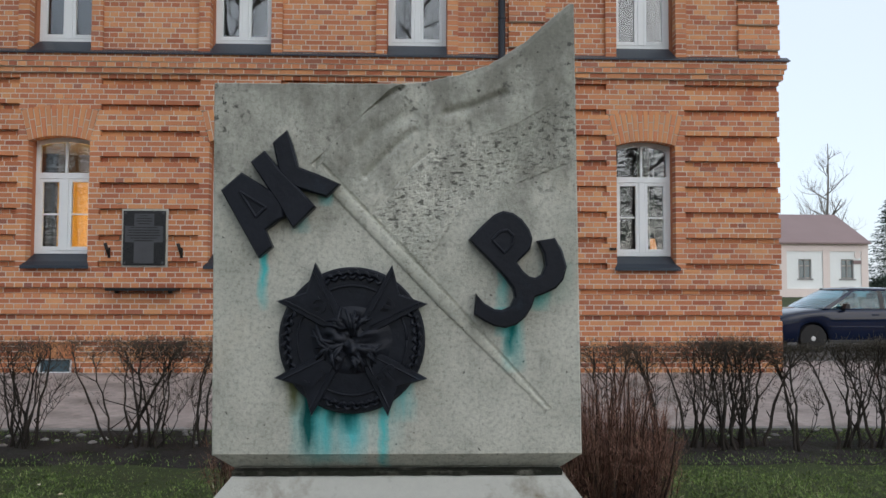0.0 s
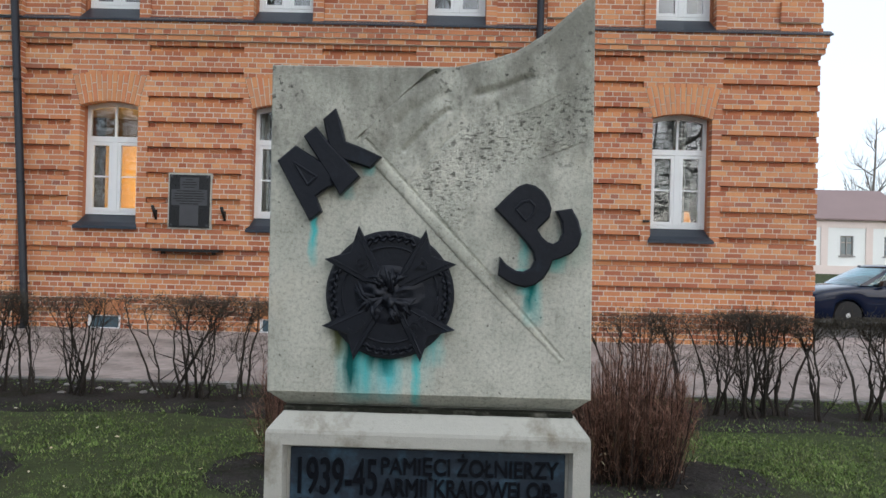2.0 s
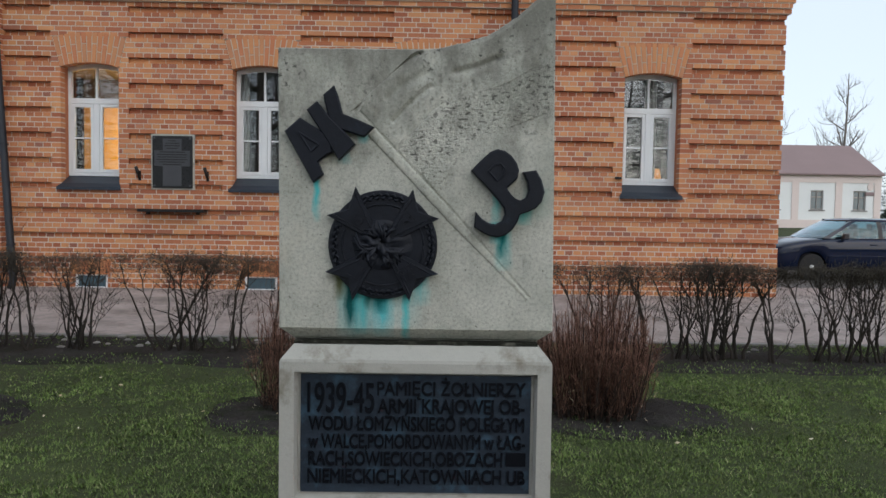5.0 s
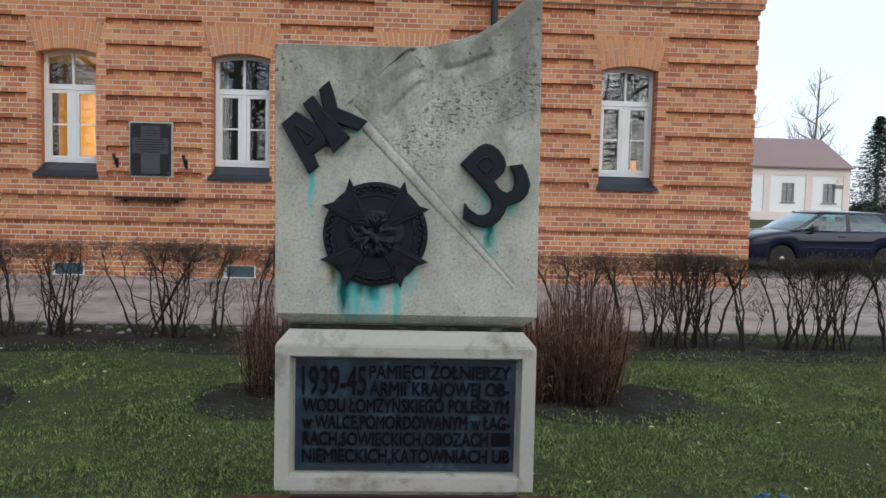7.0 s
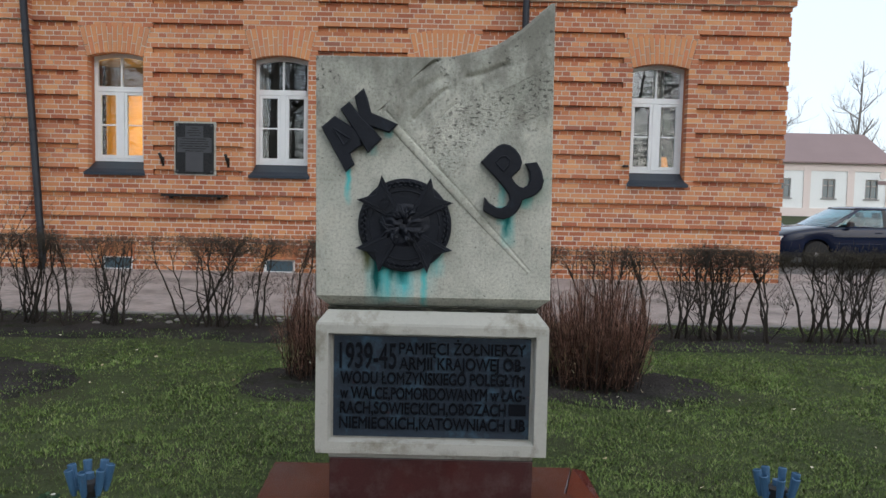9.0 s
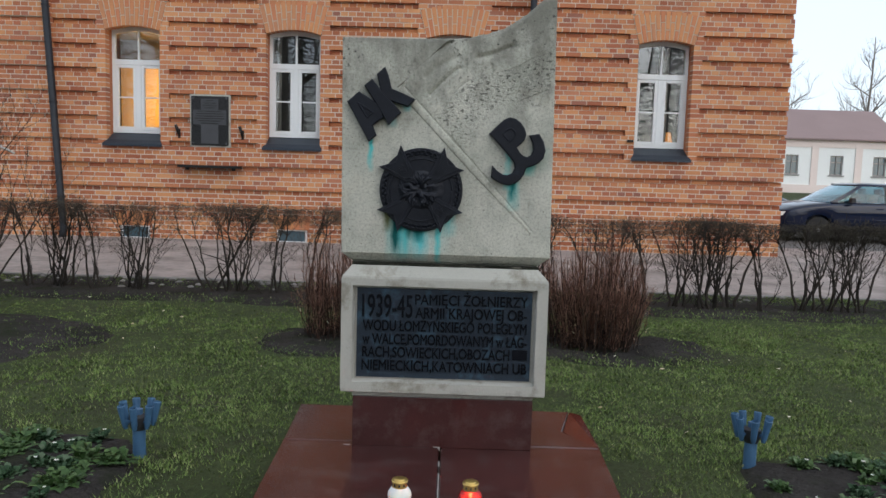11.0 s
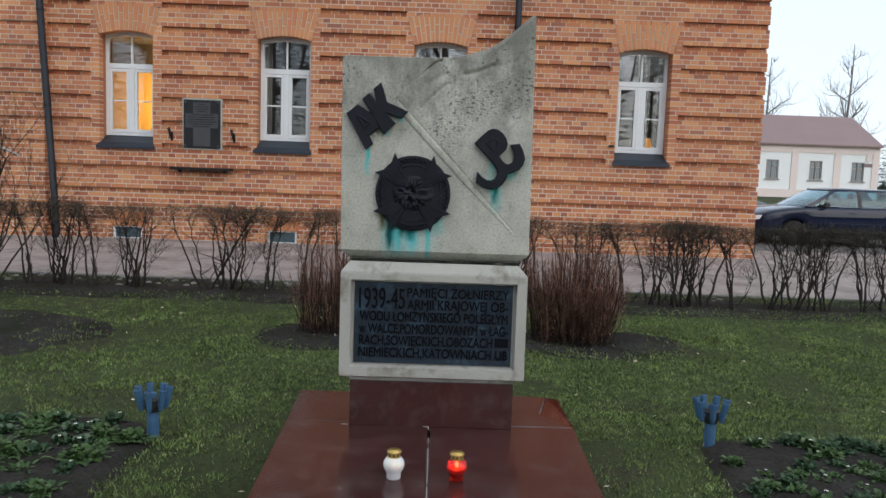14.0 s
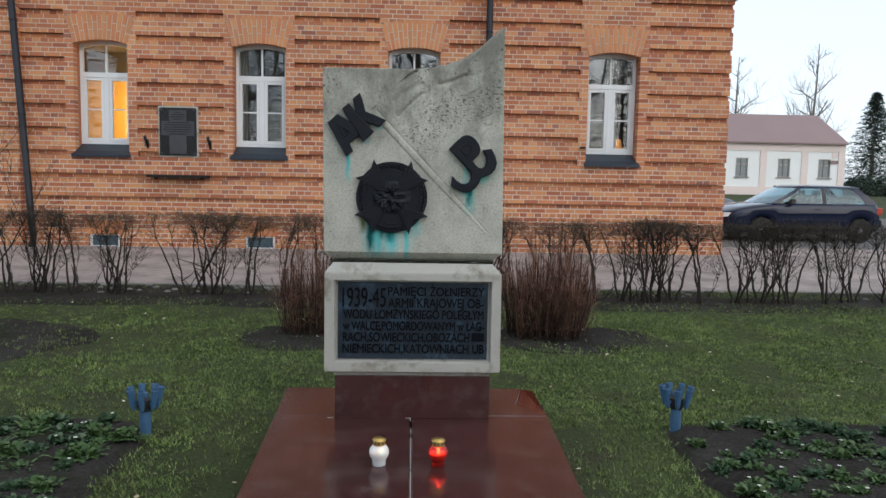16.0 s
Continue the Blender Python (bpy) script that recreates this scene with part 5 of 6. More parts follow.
# ---- bedding plants ----
def bedding_plant(name, seed, size, flowers, leaf):
    r = random.Random(seed)
    t = thing(name, (0, 0, 0), "low %s bedding plant with %s" % ("dark green" if leaf is M_LEAF else "yellowish green", "few pale flowers" if flowers else "broad leaves"), "plant", "bedding plants")
    v, f = [], []
    for k in range(72):
        a, el = r.uniform(0, 6.283), r.uniform(0.1, 1.25)
        L, w2 = size * r.uniform(0.5, 1.1), size * r.uniform(0.10, 0.21)
        ca, sa, ce, se = math.cos(a), math.sin(a), math.cos(el), math.sin(el)
        ox, oy = r.uniform(-0.55, 0.55) * size, r.uniform(-0.55, 0.55) * size
        b0 = len(v)
        for u, ww, drop in ((0.05, 0.15, 0), (0.5, 1.0, 0.02), (0.8, 0.75, -0.06), (1.0, 0.05, -0.2)):
            px, pz = L * u * ce, L * u * se + drop * L
            for s in (-1, 1):
                v.append((ox + px * ca - s * ww * w2 * sa, oy + px * sa + s * ww * w2 * ca, max(0.004, pz + (0.35 * ww - 0.2) * w2 * (1 + 0.5 * s * math.sin(9 * u + k)) + 0.01)))
        for q in range(3):
            f.append((b0 + 2 * q, b0 + 2 * q + 1, b0 + 2 * q + 3, b0 + 2 * q + 2))
    raw("foliage", v, f, leaf, t)
    if flowers:
        v, f = [], []
        for k in range(flowers):
            x, y, z = r.uniform(-0.6, 0.6) * size, r.uniform(-0.6, 0.6) * size, size * r.uniform(0.5, 0.9)
            for p in range(5):
                a = 1.2566 * p
                b0 = len(v)
                v += [(x, y, z)] + [(x + 0.009 * math.cos(a + d), y + 0.009 * math.sin(a + d), z + 0.003) for d in (-0.5, 0, 0.5)]
                f.append((b0, b0 + 1, b0 + 2, b0 + 3))
        raw("blossom", v, f, M_PETAL, t)
    return t


r = random.Random(21)
for cx, cy, rx, ry, leaves in ((-2.38, -0.58, 0.92, 0.98, (M_LEAF, M_LEAF, M_LEAF_LIGHT)), (2.36, -0.62, 0.92, 0.96, (M_LEAF_LIGHT, M_LEAF_LIGHT, M_LEAF))):
    kinds = [bedding_plant("bedding_plant", 1 + k, (0.070, 0.062, 0.078)[k], (0, 1, 0)[k], leaf) for k, leaf in enumerate(leaves)]
    fresh = list(kinds)
    for j in range(16):
        for k in range(13):
            x, y = cx - rx + 2 * rx * (k + 0.5 * (j % 2)) / 12.5 + r.uniform(-0.06, 0.06), cy - ry + 2 * ry * j / 15 + r.uniform(-0.06, 0.06)
            if reach(x, y, cx, cy, rx, ry, 7) > 1 or abs(x) < 1.50 or abs(x) < 1.64 and y > 0.08 or r.random() < 0.08 + 0.25 * max(0.0, noise.noise((x * 2.5, y * 2.5, 6))) or y < -1.3:
                continue
            m = pose(x, y, 0.024, 0, 0, r.uniform(0, 360))
            if fresh:
                fresh.pop().matrix_basis = m
                continue
            ob = copy_thing(kinds[r.randrange(3)], m)
            size = r.uniform(0.7, 1.25)
            ob.scale = (size, size, size * r.uniform(0.7, 1.05))


# ---- hedge and shrubs ----
def hedge_shrub(seed, stems, top, width):
    r = random.Random(seed)
    t = thing("hedge_shrub", (0, 0, 0), "leafless clipped hedge shrub with dark stems and flat twiggy top", "shrub", "hedge shrubs")
    v, f, tv, tf = [], [], [], []
    tips = []
    for k in range(stems):
        bx0, by0 = r.uniform(-0.11, 0.11) * (0.6 + width), r.uniform(-0.07, 0.07)
        dx, dy = r.uniform(-1, 1) * width * 0.5, r.uniform(-0.17, 0.17)
        n = 9
        hgt = top * (r.uniform(0.82, 0.97) if r.random() < 0.8 else r.uniform(0.4, 0.7))
        girth = r.uniform(0.009, 0.017) if hgt > 0.7 * top else 0.006
        pts, rad, kink = [], [], Vector((0, 0, 0))
        curve = r.uniform(0.5, 1.5)
        for q in range(n):
            u = q / (n - 1)
            kink += Vector((r.uniform(-0.026, 0.026), r.uniform(-0.018, 0.018), 0))
            pts.append(Vector((bx0 + dx * u ** curve, by0 + dy * u, -0.03 + (hgt + 0.03) * u)) + (kink if q else Vector((0, 0, 0))))
            rad.append(girth * (1 - 0.68 * u) * r.uniform(0.85, 1.15))
        tube_data(v, f, pts, rad, 5)
        for q in range(2, n):
            for _ in range((1 if r.random() < 0.45 else 0) if q < 6 else 3):
                p = pts[q]
                d = Vector((r.uniform(-1, 1), r.uniform(-0.6, 0.6), r.uniform(0.25, 1.4))).normalized()
                L = r.uniform(0.12, 0.34)
                if p.z + d.z * L > top:
                    L = max(0.04, (top - p.z) / max(d.z, 0.2))
                mid = p + d * L * 0.5 + Vector((r.uniform(-0.03, 0.03), r.uniform(-0.02, 0.02), 0))
                end = p + d * L + Vector((r.uniform(-0.02, 0.02), 0, 0))
                thick = max(0.003, rad[q] * 0.6)
                tube_data(v, f, [p, mid, end], [thick, thick * 0.75, thick * 0.4], 4)
                tips.append(end)
    for _ in range(int(1300 + 1900 * width)):
        if r.random() < 0.55:
            p = r.choice(tips) + Vector((r.gauss(0, 0.05), r.gauss(0, 0.05), r.gauss(0, 0.04)))
        else:
            p = Vector((r.uniform(-0.55, 0.55) * width, r.uniform(-0.16, 0.16), top - 0.17 * r.random() ** 1.3))
        if p.z < 0.4 * top:
            continue
        d = Vector((r.uniform(-1, 1), r.uniform(-1, 1), r.uniform(-0.2, 1.5))).normalized() * r.uniform(0.025, 0.08)
        if p.z + d.z > top + 0.012:
            d.z = top + r.uniform(-0.015, 0.015) - p.z
        w = Vector((d.y, -d.x, 0.01)).normalized() * r.uniform(0.0012, 0.0027)
        b0 = len(tv)
        tv += [p - w, p + w, p + d, p + w.cross(d).normalized() * 0.002]
        tf += [(b0, b0 + 1, b0 + 2), (b0, b0 + 2, b0 + 3)]
    raw("stem_mass", v, f, M_STEM, t)
    raw("twig_mass", tv, tf, M_TWIG, t)
    return t


# place along the hedge and kind: 0 dense, 1 middling, 2 thin, 3 wide and open
variants = [hedge_shrub(40 + k, stems, top, width) for k, (stems, top, width) in enumerate(((13, 0.935, 0.60), (8, 0.935, 0.6), (5, 0.925, 0.5), (7, 0.935, 1.0)))]
HEDGE = [(-10.2, 1), (-9.5, 0), (-8.8, 3), (-8.1, 1), (-7.5, 0), (-6.9, 3), (-6.3, 1), (-5.7, 0), (-5.1, 1), (-4.62, 2), (-4.25, 0), (-3.85, 2), (-3.42, 0), (-2.44, 3), (-2.30, 1), (-1.86, 2), (-1.45, 2), (-0.95, 1), (-0.35, 1),
         (0.3, 1), (0.95, 0), (1.6, 1), (2.1, 2), (2.45, 1), (2.80, 0), (3.05, 1), (3.32, 2), (3.80, 1), (4.10, 1), (4.42, 1), (4.85, 2), (5.25, 1), (5.75, 1), (6.3, 0), (6.9, 1), (7.5, 0), (8.2, 1)]
r = random.Random(8)
fresh = {0, 1, 2, 3}
for x, k in HEDGE:
    m = pose(x, 4.74 + 0.012 * abs(x - 3.5) + r.uniform(-0.06, 0.06), 0.02, 0, 0, r.choice((0, 180)) + r.uniform(-16, 16))
    if k in fresh:
        fresh.remove(k)
        variants[k].matrix_basis = m
    else:
        copy_thing(variants[k], m).scale = (r.uniform(0.9, 1.12), 1, r.uniform(0.97, 1.01))


def rusty_bush(x, y, radius, hgt, seed, count):
    r = random.Random(seed)
    t = thing("barberry_bush", (x, y, 0.0), "leafless clipped bush of dense rusty red upright stems", "bush", "rusty bushes")
    v, f, tv, tf, lv, lf = [], [], [], [], [], []
    for k in range(count):
        a, q = r.uniform(0, 6.283), math.sqrt(r.random())
        x0, y0 = 0.74 * radius * q * math.cos(a), 0.74 * radius * q * math.sin(a)
        h = hgt * r.uniform(0.5, 1.0) * (1 - 0.16 * q * q)
        if k % 7 == 0:
            h = hgt * r.uniform(1.05, 1.42)
        x1, y1 = x0 * 1.35 + r.uniform(-0.08, 0.08), y0 * 1.35 + r.uniform(-0.08, 0.08)
        pts = [Vector((x0 + (x1 - x0) * u + r.uniform(-0.018, 0.018), y0 + (y1 - y0) * u + r.uniform(-0.018, 0.018), -0.02 + (h + 0.02) * u)) for u in (0, 0.2, 0.4, 0.6, 0.8, 1)]
        s0 = r.uniform(0.6, 1.25)
        tube_data(v, f, pts, [0.0046 * s0, 0.0042 * s0, 0.0036 * s0, 0.0028 * s0, 0.002 * s0, 0.001], 4)
        for _ in range(62):
            j = r.choice((2, 3, 4, 4, 5, 5, 5)) if h < hgt else r.choice((3, 4, 4))
            p = pts[j - 1].lerp(pts[j], r.random())
            d = Vector((r.uniform(-1, 1), r.uniform(-1, 1), r.uniform(-0.3, 1.1))).normalized() * r.uniform(0.04, 0.14)
            s = Vector((d.y, -d.x, 0.01)).normalized() * r.uniform(0.0009, 0.0018)
            b0 = len(tv)
            tv += [p - s, p + s, p + d]
            tf.append((b0, b0 + 1, b0 + 2))
    for k in range(44):
        a = r.uniform(0, 6.283)
        p = Vector((0.9 * radius * math.cos(a), 0.9 * radius * math.sin(a), r.choice((0.03, r.uniform(0.02, 0.3)))))
        d1, d2 = Vector((r.uniform(-1, 1), r.uniform(-1, 1), r.uniform(-0.3, 1))) * 0.02, Vector((r.uniform(-1, 1), r.uniform(-1, 1), r.uniform(0, 1))) * 0.012
        b0 = len(lv)
        lv += [p, p + d1, p + d1 * 1.4 + d2, p + d2]
        lf.append((b0, b0 + 1, b0 + 2, b0 + 3))
    raw("stem_mass", v, f, M_RUSTY, t)
    raw("twig_mass", tv, tf, M_RUSTY_TIP, t)
    tagged(raw("leaf_litter", lv, lf, M_DRYLEAF, t), "few pale dry leaves", kind="stuff")


rusty_bush(-0.93, 2.78, 0.28, 0.76, 61, 150)
rusty_bush(1.22, 2.80, 0.48, 0.80, 62, 380)


def branch(v, f, tv, tf, r, p, d, L, rad, depth, droop=0.0, up=0.25):
    """A forking branch: tapered tubes for the wood, slivers for the last twigs."""
    n = 4
    pts, rr2 = [p], [rad]
    for k in range(n):
        d = (d + Vector((r.uniform(-0.22, 0.22), r.uniform(-0.22, 0.22), r.uniform(-0.12, 0.22) + up * 0.1 - droop))).normalized()
        p = p + d * L / n
        pts.append(p)
        rr2.append(rad * (1 - 0.55 * (k + 1) / n))
    tube_data(v, f, pts, rr2, 6 if rad > 0.02 else 4)
    if depth == 0:
        for _ in range(9):
            q = pts[r.randrange(1, n + 1)]
            e = (d + Vector((r.uniform(-1, 1), r.uniform(-1, 1), r.uniform(-0.4, 1)))).normalized() * L * r.uniform(0.3, 0.7)
            s = Vector((e.y, -e.x, 0.02)).normalized() * max(0.0016, rad * 0.6)
            b0 = len(tv)
            tv += [q - s, q + s, q + e]
            tf.append((b0, b0 + 1, b0 + 2))
        return
    for k in range(r.choice((3, 4, 4, 5))):
        j = r.randrange(1, n + 1)
        e = (d * 0.7 + Vector((r.uniform(-1, 1), r.uniform(-1, 1), r.uniform(-0.2, 0.8)))).normalized()
        branch(v, f, tv, tf, r, pts[j], e, L * r.uniform(0.5, 0.75), rr2[j] * 0.62, depth - 1, droop, up)


def bare_tree(name, at, hgt, seed, label, material, limbs=11, category="tree", group=""):
    r = random.Random(seed)
    t = thing(name, at, label, category, group)
    v, f, tv, tf = [], [], [], []
    pts = [Vector((0.015 * hgt * math.sin(3 * u + seed), 0.01 * hgt * math.cos(4 * u), -0.1 + hgt * u)) for u in np.linspace(0, 1, 9)]
    tube_data(v, f, pts, [hgt * 0.013 * (1.15 - u) + 0.004 for u in np.linspace(0, 1, 9)], 8)
    for k in range(limbs):
        u = 0.25 + 0.7 * (k + r.random()) / limbs
        a = 2.4 * k + r.uniform(-0.4, 0.4)
        p = pts[0].lerp(pts[-1], u)
        d = Vector((math.cos(a), math.sin(a), r.uniform(0.35, 0.9))).normalized()
        branch(v, f, tv, tf, r, p, d, hgt * 0.32 * (1.15 - u), hgt * 0.0075 * (1.25 - u), 2)
    raw("trunk", v, f, material, t, smooth=True)
    raw("crown", tv, tf, material, t)
    return t


# tall leafless shrub at the lawn's edge, with a pale broken branch hung in it
sh = thing("leafless_shrub", (-4.45, 3.55, -0.02), "tall leafless shrub with fine dark twigs and pale broken branch", "shrub")
r = random.Random(77)
v, f, tv, tf = [], [], [], []
for k in range(9):
    a = 2.4 * k
    branch(v, f, tv, tf, r, Vector((0.10 * math.cos(a), 0.10 * math.sin(a), 0)), Vector((0.34 * math.cos(a) + 0.06, 0.3 * math.sin(a), 1)).normalized(), r.uniform(0.9, 1.25), 0.016, 2, 0.0, 0.4)
branch(v, f, tv, tf, r, Vector((0.05, 0, 0.9)), Vector((0.65, -0.1, 0.7)).normalized(), 0.75, 0.02, 2)
raw("stem_mass", v, f, M_STEM, sh, smooth=True)
raw("twig_mass", tv, tf, M_STEM, sh)
v, f = [], []
tube_data(v, f, [(-0.2, 0.02, 1.78), (0.2, 0, 1.60), (0.50, -0.03, 1.48)], [0.016, 0.014, 0.011], 7)
raw("broken_branch", v, f, M_PALEWOOD, sh, "pale peeled broken branch", smooth=True)


# ---- parked cars ----
def panel(name, place, nu, nv, inward, material, parent, label=""):
    """A thin curved sheet: place(u, v) gives its outer face, inward its thickness."""
    bm = bmesh.new()
    outer = [[bm.verts.new(place(u, v)) for u in np.linspace(0, 1, nu)] for v in np.linspace(0, 1, nv)]
    inner = [[bm.verts.new(Vector(p.co) + Vector(inward)) for p in row] for row in outer]
    for rows, flip in ((outer, False), (inner, True)):
        for j in range(nv - 1):
            for k in range(nu - 1):
                q = (rows[j][k], rows[j][k + 1], rows[j + 1][k + 1], rows[j + 1][k])
                bm.faces.new(q[::-1] if flip else q)
    rim = [(0, k) for k in range(nu)] + [(j, nu - 1) for j in range(1, nv)] + [(nv - 1, k) for k in range(nu - 2, -1, -1)] + [(j, 0) for j in range(nv - 2, 0, -1)]
    for (a, b2), (c, d) in zip(rim, rim[1:] + rim[:1]):
        bm.faces.new((outer[a][b2], inner[a][b2], inner[c][d], outer[c][d]))
    ob = part(name, bm, material, parent, label, smooth=True)
    ob.data.set_sharp_from_angle(angle=radians(40))
    return ob


def car(at, turn, paint, label):
    t = thing("parked_car", at, label, "car", "parked cars")
    t.rotation_euler = (0, 0, radians(turn))
    WHEELS = (1.06, 3.53)

    def bonnet(x):
        return float(np.interp(x, (0.0, 0.04, 0.14, 0.5, 0.95, 1.35, 3.2, 3.88, 4.0, 4.08, 4.12), (0.60, 0.67, 0.735, 0.835, 0.905, 0.945, 0.975, 0.98, 0.95, 0.84, 0.66)))

    rings = []
    for x in sorted(set(np.round(np.concatenate((np.linspace(0, 4.12, 70), [0.02, 0.04, 4.08, 4.10])), 4))):
        top = bonnet(x)
        low = float(np.interp(x, (0, 0.3, 3.8, 4.12), (0.30, 0.22, 0.22, 0.33)))
        for cx in WHEELS:
            if abs(x - cx) < 0.335:
                low = max(low, 0.30 + math.sqrt(0.335 ** 2 - (x - cx) ** 2))
        ins = 0.15 * max(0.0, 1 - x / 0.42) ** 2 + 0.10 * max(0.0, 1 - (4.12 - x) / 0.35) ** 2
        zs = top - 0.10
        low = min(low, zs - 0.06)
        half = [(0.050, low), (0.018, low + 0.12 * (zs - low)), (0.004, low + 0.45 * (zs - low)), (0.0, low + 0.75 * (zs - low)), (0.002, zs), (0.028, zs + 0.055), (0.085, top - 0.016), (0.22, top + 0.002), (0.5, top + 0.014), (0.8, top + 0.018)]
        ring = [(ins + y, z) for y, z in half] + [(1.73 - ins - y, z) for y, z in half[::-1]]
        bow = lambda y: 0.16 * ((y - 0.865) / 0.865) ** 2 * max(0.0, 1 - x / 0.8) - 0.10 * ((y - 0.865) / 0.865) ** 2 * max(0.0, 1 - (4.12 - x) / 0.6)
        rings.append([(x + bow(y), y, z) for y, z in ring])
    body = part("body", loft(bmesh.new(), rings), paint, t, smooth=True)
    body.data.set_sharp_from_angle(angle=radians(50))

    def post(s, base, head):
        """x along the belt line to x along the roof edge."""
        return base + (head - base) * s

    def edge(s):
        return 0.062 + 0.165 * s - 0.022 * math.sin(math.pi * s)

    def height(s):
        return 0.945 + 0.395 * s

    def flank(far, a0, a1, b0, b1):
        def place(u, v):
            y = edge(v)
            return (post(v, a0, a1) * (1 - u) + post(v, b0, b1) * u, 1.73 - y if far else y, height(v))
        return place

    def glaze(name, place, nu, nv, inward, lab):
        ob = panel(name, place, nu, nv, inward, M_CARPANE, t, lab)
        ob.visible_shadow = False

    for far in (False, True):
        d = (0, -0.005 if far else 0.005, 0)
        glaze("side_window", flank(far, 1.46, 2.12, 2.56, 2.58), 5, 6, d, "pale reflecting door window")
        glaze("side_window", flank(far, 2.66, 2.67, 3.66, 3.34), 5, 6, d, "pale reflecting rear side window")
        deep = (0, -0.03 if far else 0.03, 0)
        panel("pillar", flank(far, 1.31, 2.02, 1.459, 2.119), 3, 6, deep, paint, t)
        panel("pillar", flank(far, 2.561, 2.581, 2.659, 2.669), 3, 6, deep, M_PLASTIC, t)
        panel("pillar", flank(far, 3.661, 3.341, 3.97, 3.50), 4, 6, deep, paint, t)
        panel("roof_rail", lambda u, v: (2.00 + 1.56 * u, (1.73 - 0.222 - 0.03 * v) if far else 0.222 + 0.03 * v, 1.335 + 0.035 * v), 8, 3, (0, 0, -0.02), paint, t)

    def screen(base, head, bow):
        def place(u, v):
            y0 = edge(v) + 0.004
            return (post(v, base, head) - bow * math.sin(math.pi * u) * (1 - 0.35 * v), y0 + (1.73 - 2 * y0) * u, height(v))
        return place

    glaze("windscreen", screen(1.30, 2.01, 0.17), 13, 7, (0.004, 0, -0.005), "sloping windscreen reflecting the sky")
    glaze("rear_window", screen(3.97, 3.51, -0.08), 9, 5, (-0.005, 0, -0.003), "rear window")

    def ring(x0, x3, inset, z, bow):
        ya, yb, out = inset, 1.73 - inset, []
        for u in np.linspace(0, 1, 9):
            out.append((x0 - bow * math.sin(math.pi * u), ya + (yb - ya) * u, z))
        for u in np.linspace(1, 0, 9):
            out.append((x3 + 0.6 * bow * math.sin(math.pi * u), ya + (yb - ya) * u, z))
        return out

    part("roof", loft(bmesh.new(), [ring(1.99, 3.55, 0.222, 1.333, 0.12), ring(2.04, 3.53, 0.235, 1.362, 0.12), ring(2.18, 3.36, 0.34, 1.388, 0.10), ring(2.4, 3.1, 0.52, 1.402, 0.05)]), paint, t, smooth=True)
    part("dashboard", box(1.36, 1.78, 0.12, 1.61, 0.93, 0.985, bevel=0.015), M_PLASTIC, t)
    for y in (0.26, 0.98):
        seat = part("seat", loft(bmesh.new(), [rect(2.46, 2.60, y, y + 0.48, 0.90), rect(2.52, 2.64, y + 0.02, y + 0.46, 1.06), rect(2.58, 2.66, y + 0.08, y + 0.40, 1.14)]), M_SEAT, t, "grey cloth seat")
        part("headrest", box(2.58, 2.67, y + 0.12, y + 0.36, 1.145, 1.27, bevel=0.03), M_SEAT, seat)
    part("rear_bench", loft(bmesh.new(), [rect(3.30, 3.46, 0.22, 1.51, 0.94), rect(3.40, 3.50, 0.26, 1.47, 1.10)]), M_SEAT, t)
    for s in (0, 1):
        yy = lambda y: y if s == 0 else 1.73 - y
        part("side_mirror", loft(bmesh.new(), [[(1.74, yy(0.05), 0.95), (1.80, yy(0.05), 0.95), (1.80, yy(0.05), 1.02), (1.74, yy(0.05), 1.02)], [(1.66, yy(-0.05), 0.945), (1.80, yy(-0.05), 0.945), (1.80, yy(-0.05), 1.06), (1.69, yy(-0.05), 1.06)],
                                                     [(1.68, yy(-0.14), 0.955), (1.79, yy(-0.14), 0.955), (1.79, yy(-0.14), 1.05), (1.71, yy(-0.14), 1.05)]]), M_PLASTIC, t)
        part("side_trim", box(1.42, 3.18, *sorted((yy(-0.012), yy(0.006))), 0.52, 0.565, bevel=0.004), paint, t)
        part("sill", box(1.40, 3.20, *sorted((yy(0.0), yy(0.08))), 0.20, 0.27, bevel=0.01), M_PLASTIC, t)
        part("door_handle", box(2.34, 2.50, *sorted((yy(-0.012), yy(0.03))), 0.80, 0.83, bevel=0.006), paint, t)
        part("headlight", loft(bmesh.new(), [[(0.10, yy(0.10), 0.59), (0.02, yy(0.42), 0.59), (0.04, yy(0.42), 0.685), (0.14, yy(0.10), 0.705)], [(0.36, yy(0.045), 0.63), (0.16, yy(0.42), 0.60), (0.16, yy(0.42), 0.68), (0.36, yy(0.055), 0.705)]]), M_LENS, t, "clear headlight")
        part("tail_light", box(3.92, 4.075, *sorted((yy(0.045), yy(0.26))), 0.70, 0.88, bevel=0.02), M_REDLENS, t, "red tail light")
        for cx in WHEELS:
            wh = thing("wheel")
            wh.parent = t
            wh.location = (cx, yy(0.10), 0.30)

            def disc(name, prof, mat):
                bm2 = lathe(bmesh.new(), prof, 26)
                bmesh.ops.rotate(bm2, verts=bm2.verts, cent=(0, 0, 0), matrix=Matrix.Rotation(radians(90) * (1 if s == 0 else -1), 3, "X"))
                return part(name, bm2, mat, wh, smooth=False)
            disc("tyre", [(0.20, -0.09), (0.285, -0.09), (0.30, -0.06), (0.30, 0.06), (0.285, 0.088), (0.20, 0.09)], M_RUBBER)
            disc("rim", [(0.205, 0.02), (0.205, 0.088), (0.185, 0.09), (0.175, 0.03), (0.0, 0.03)], M_PLASTIC)
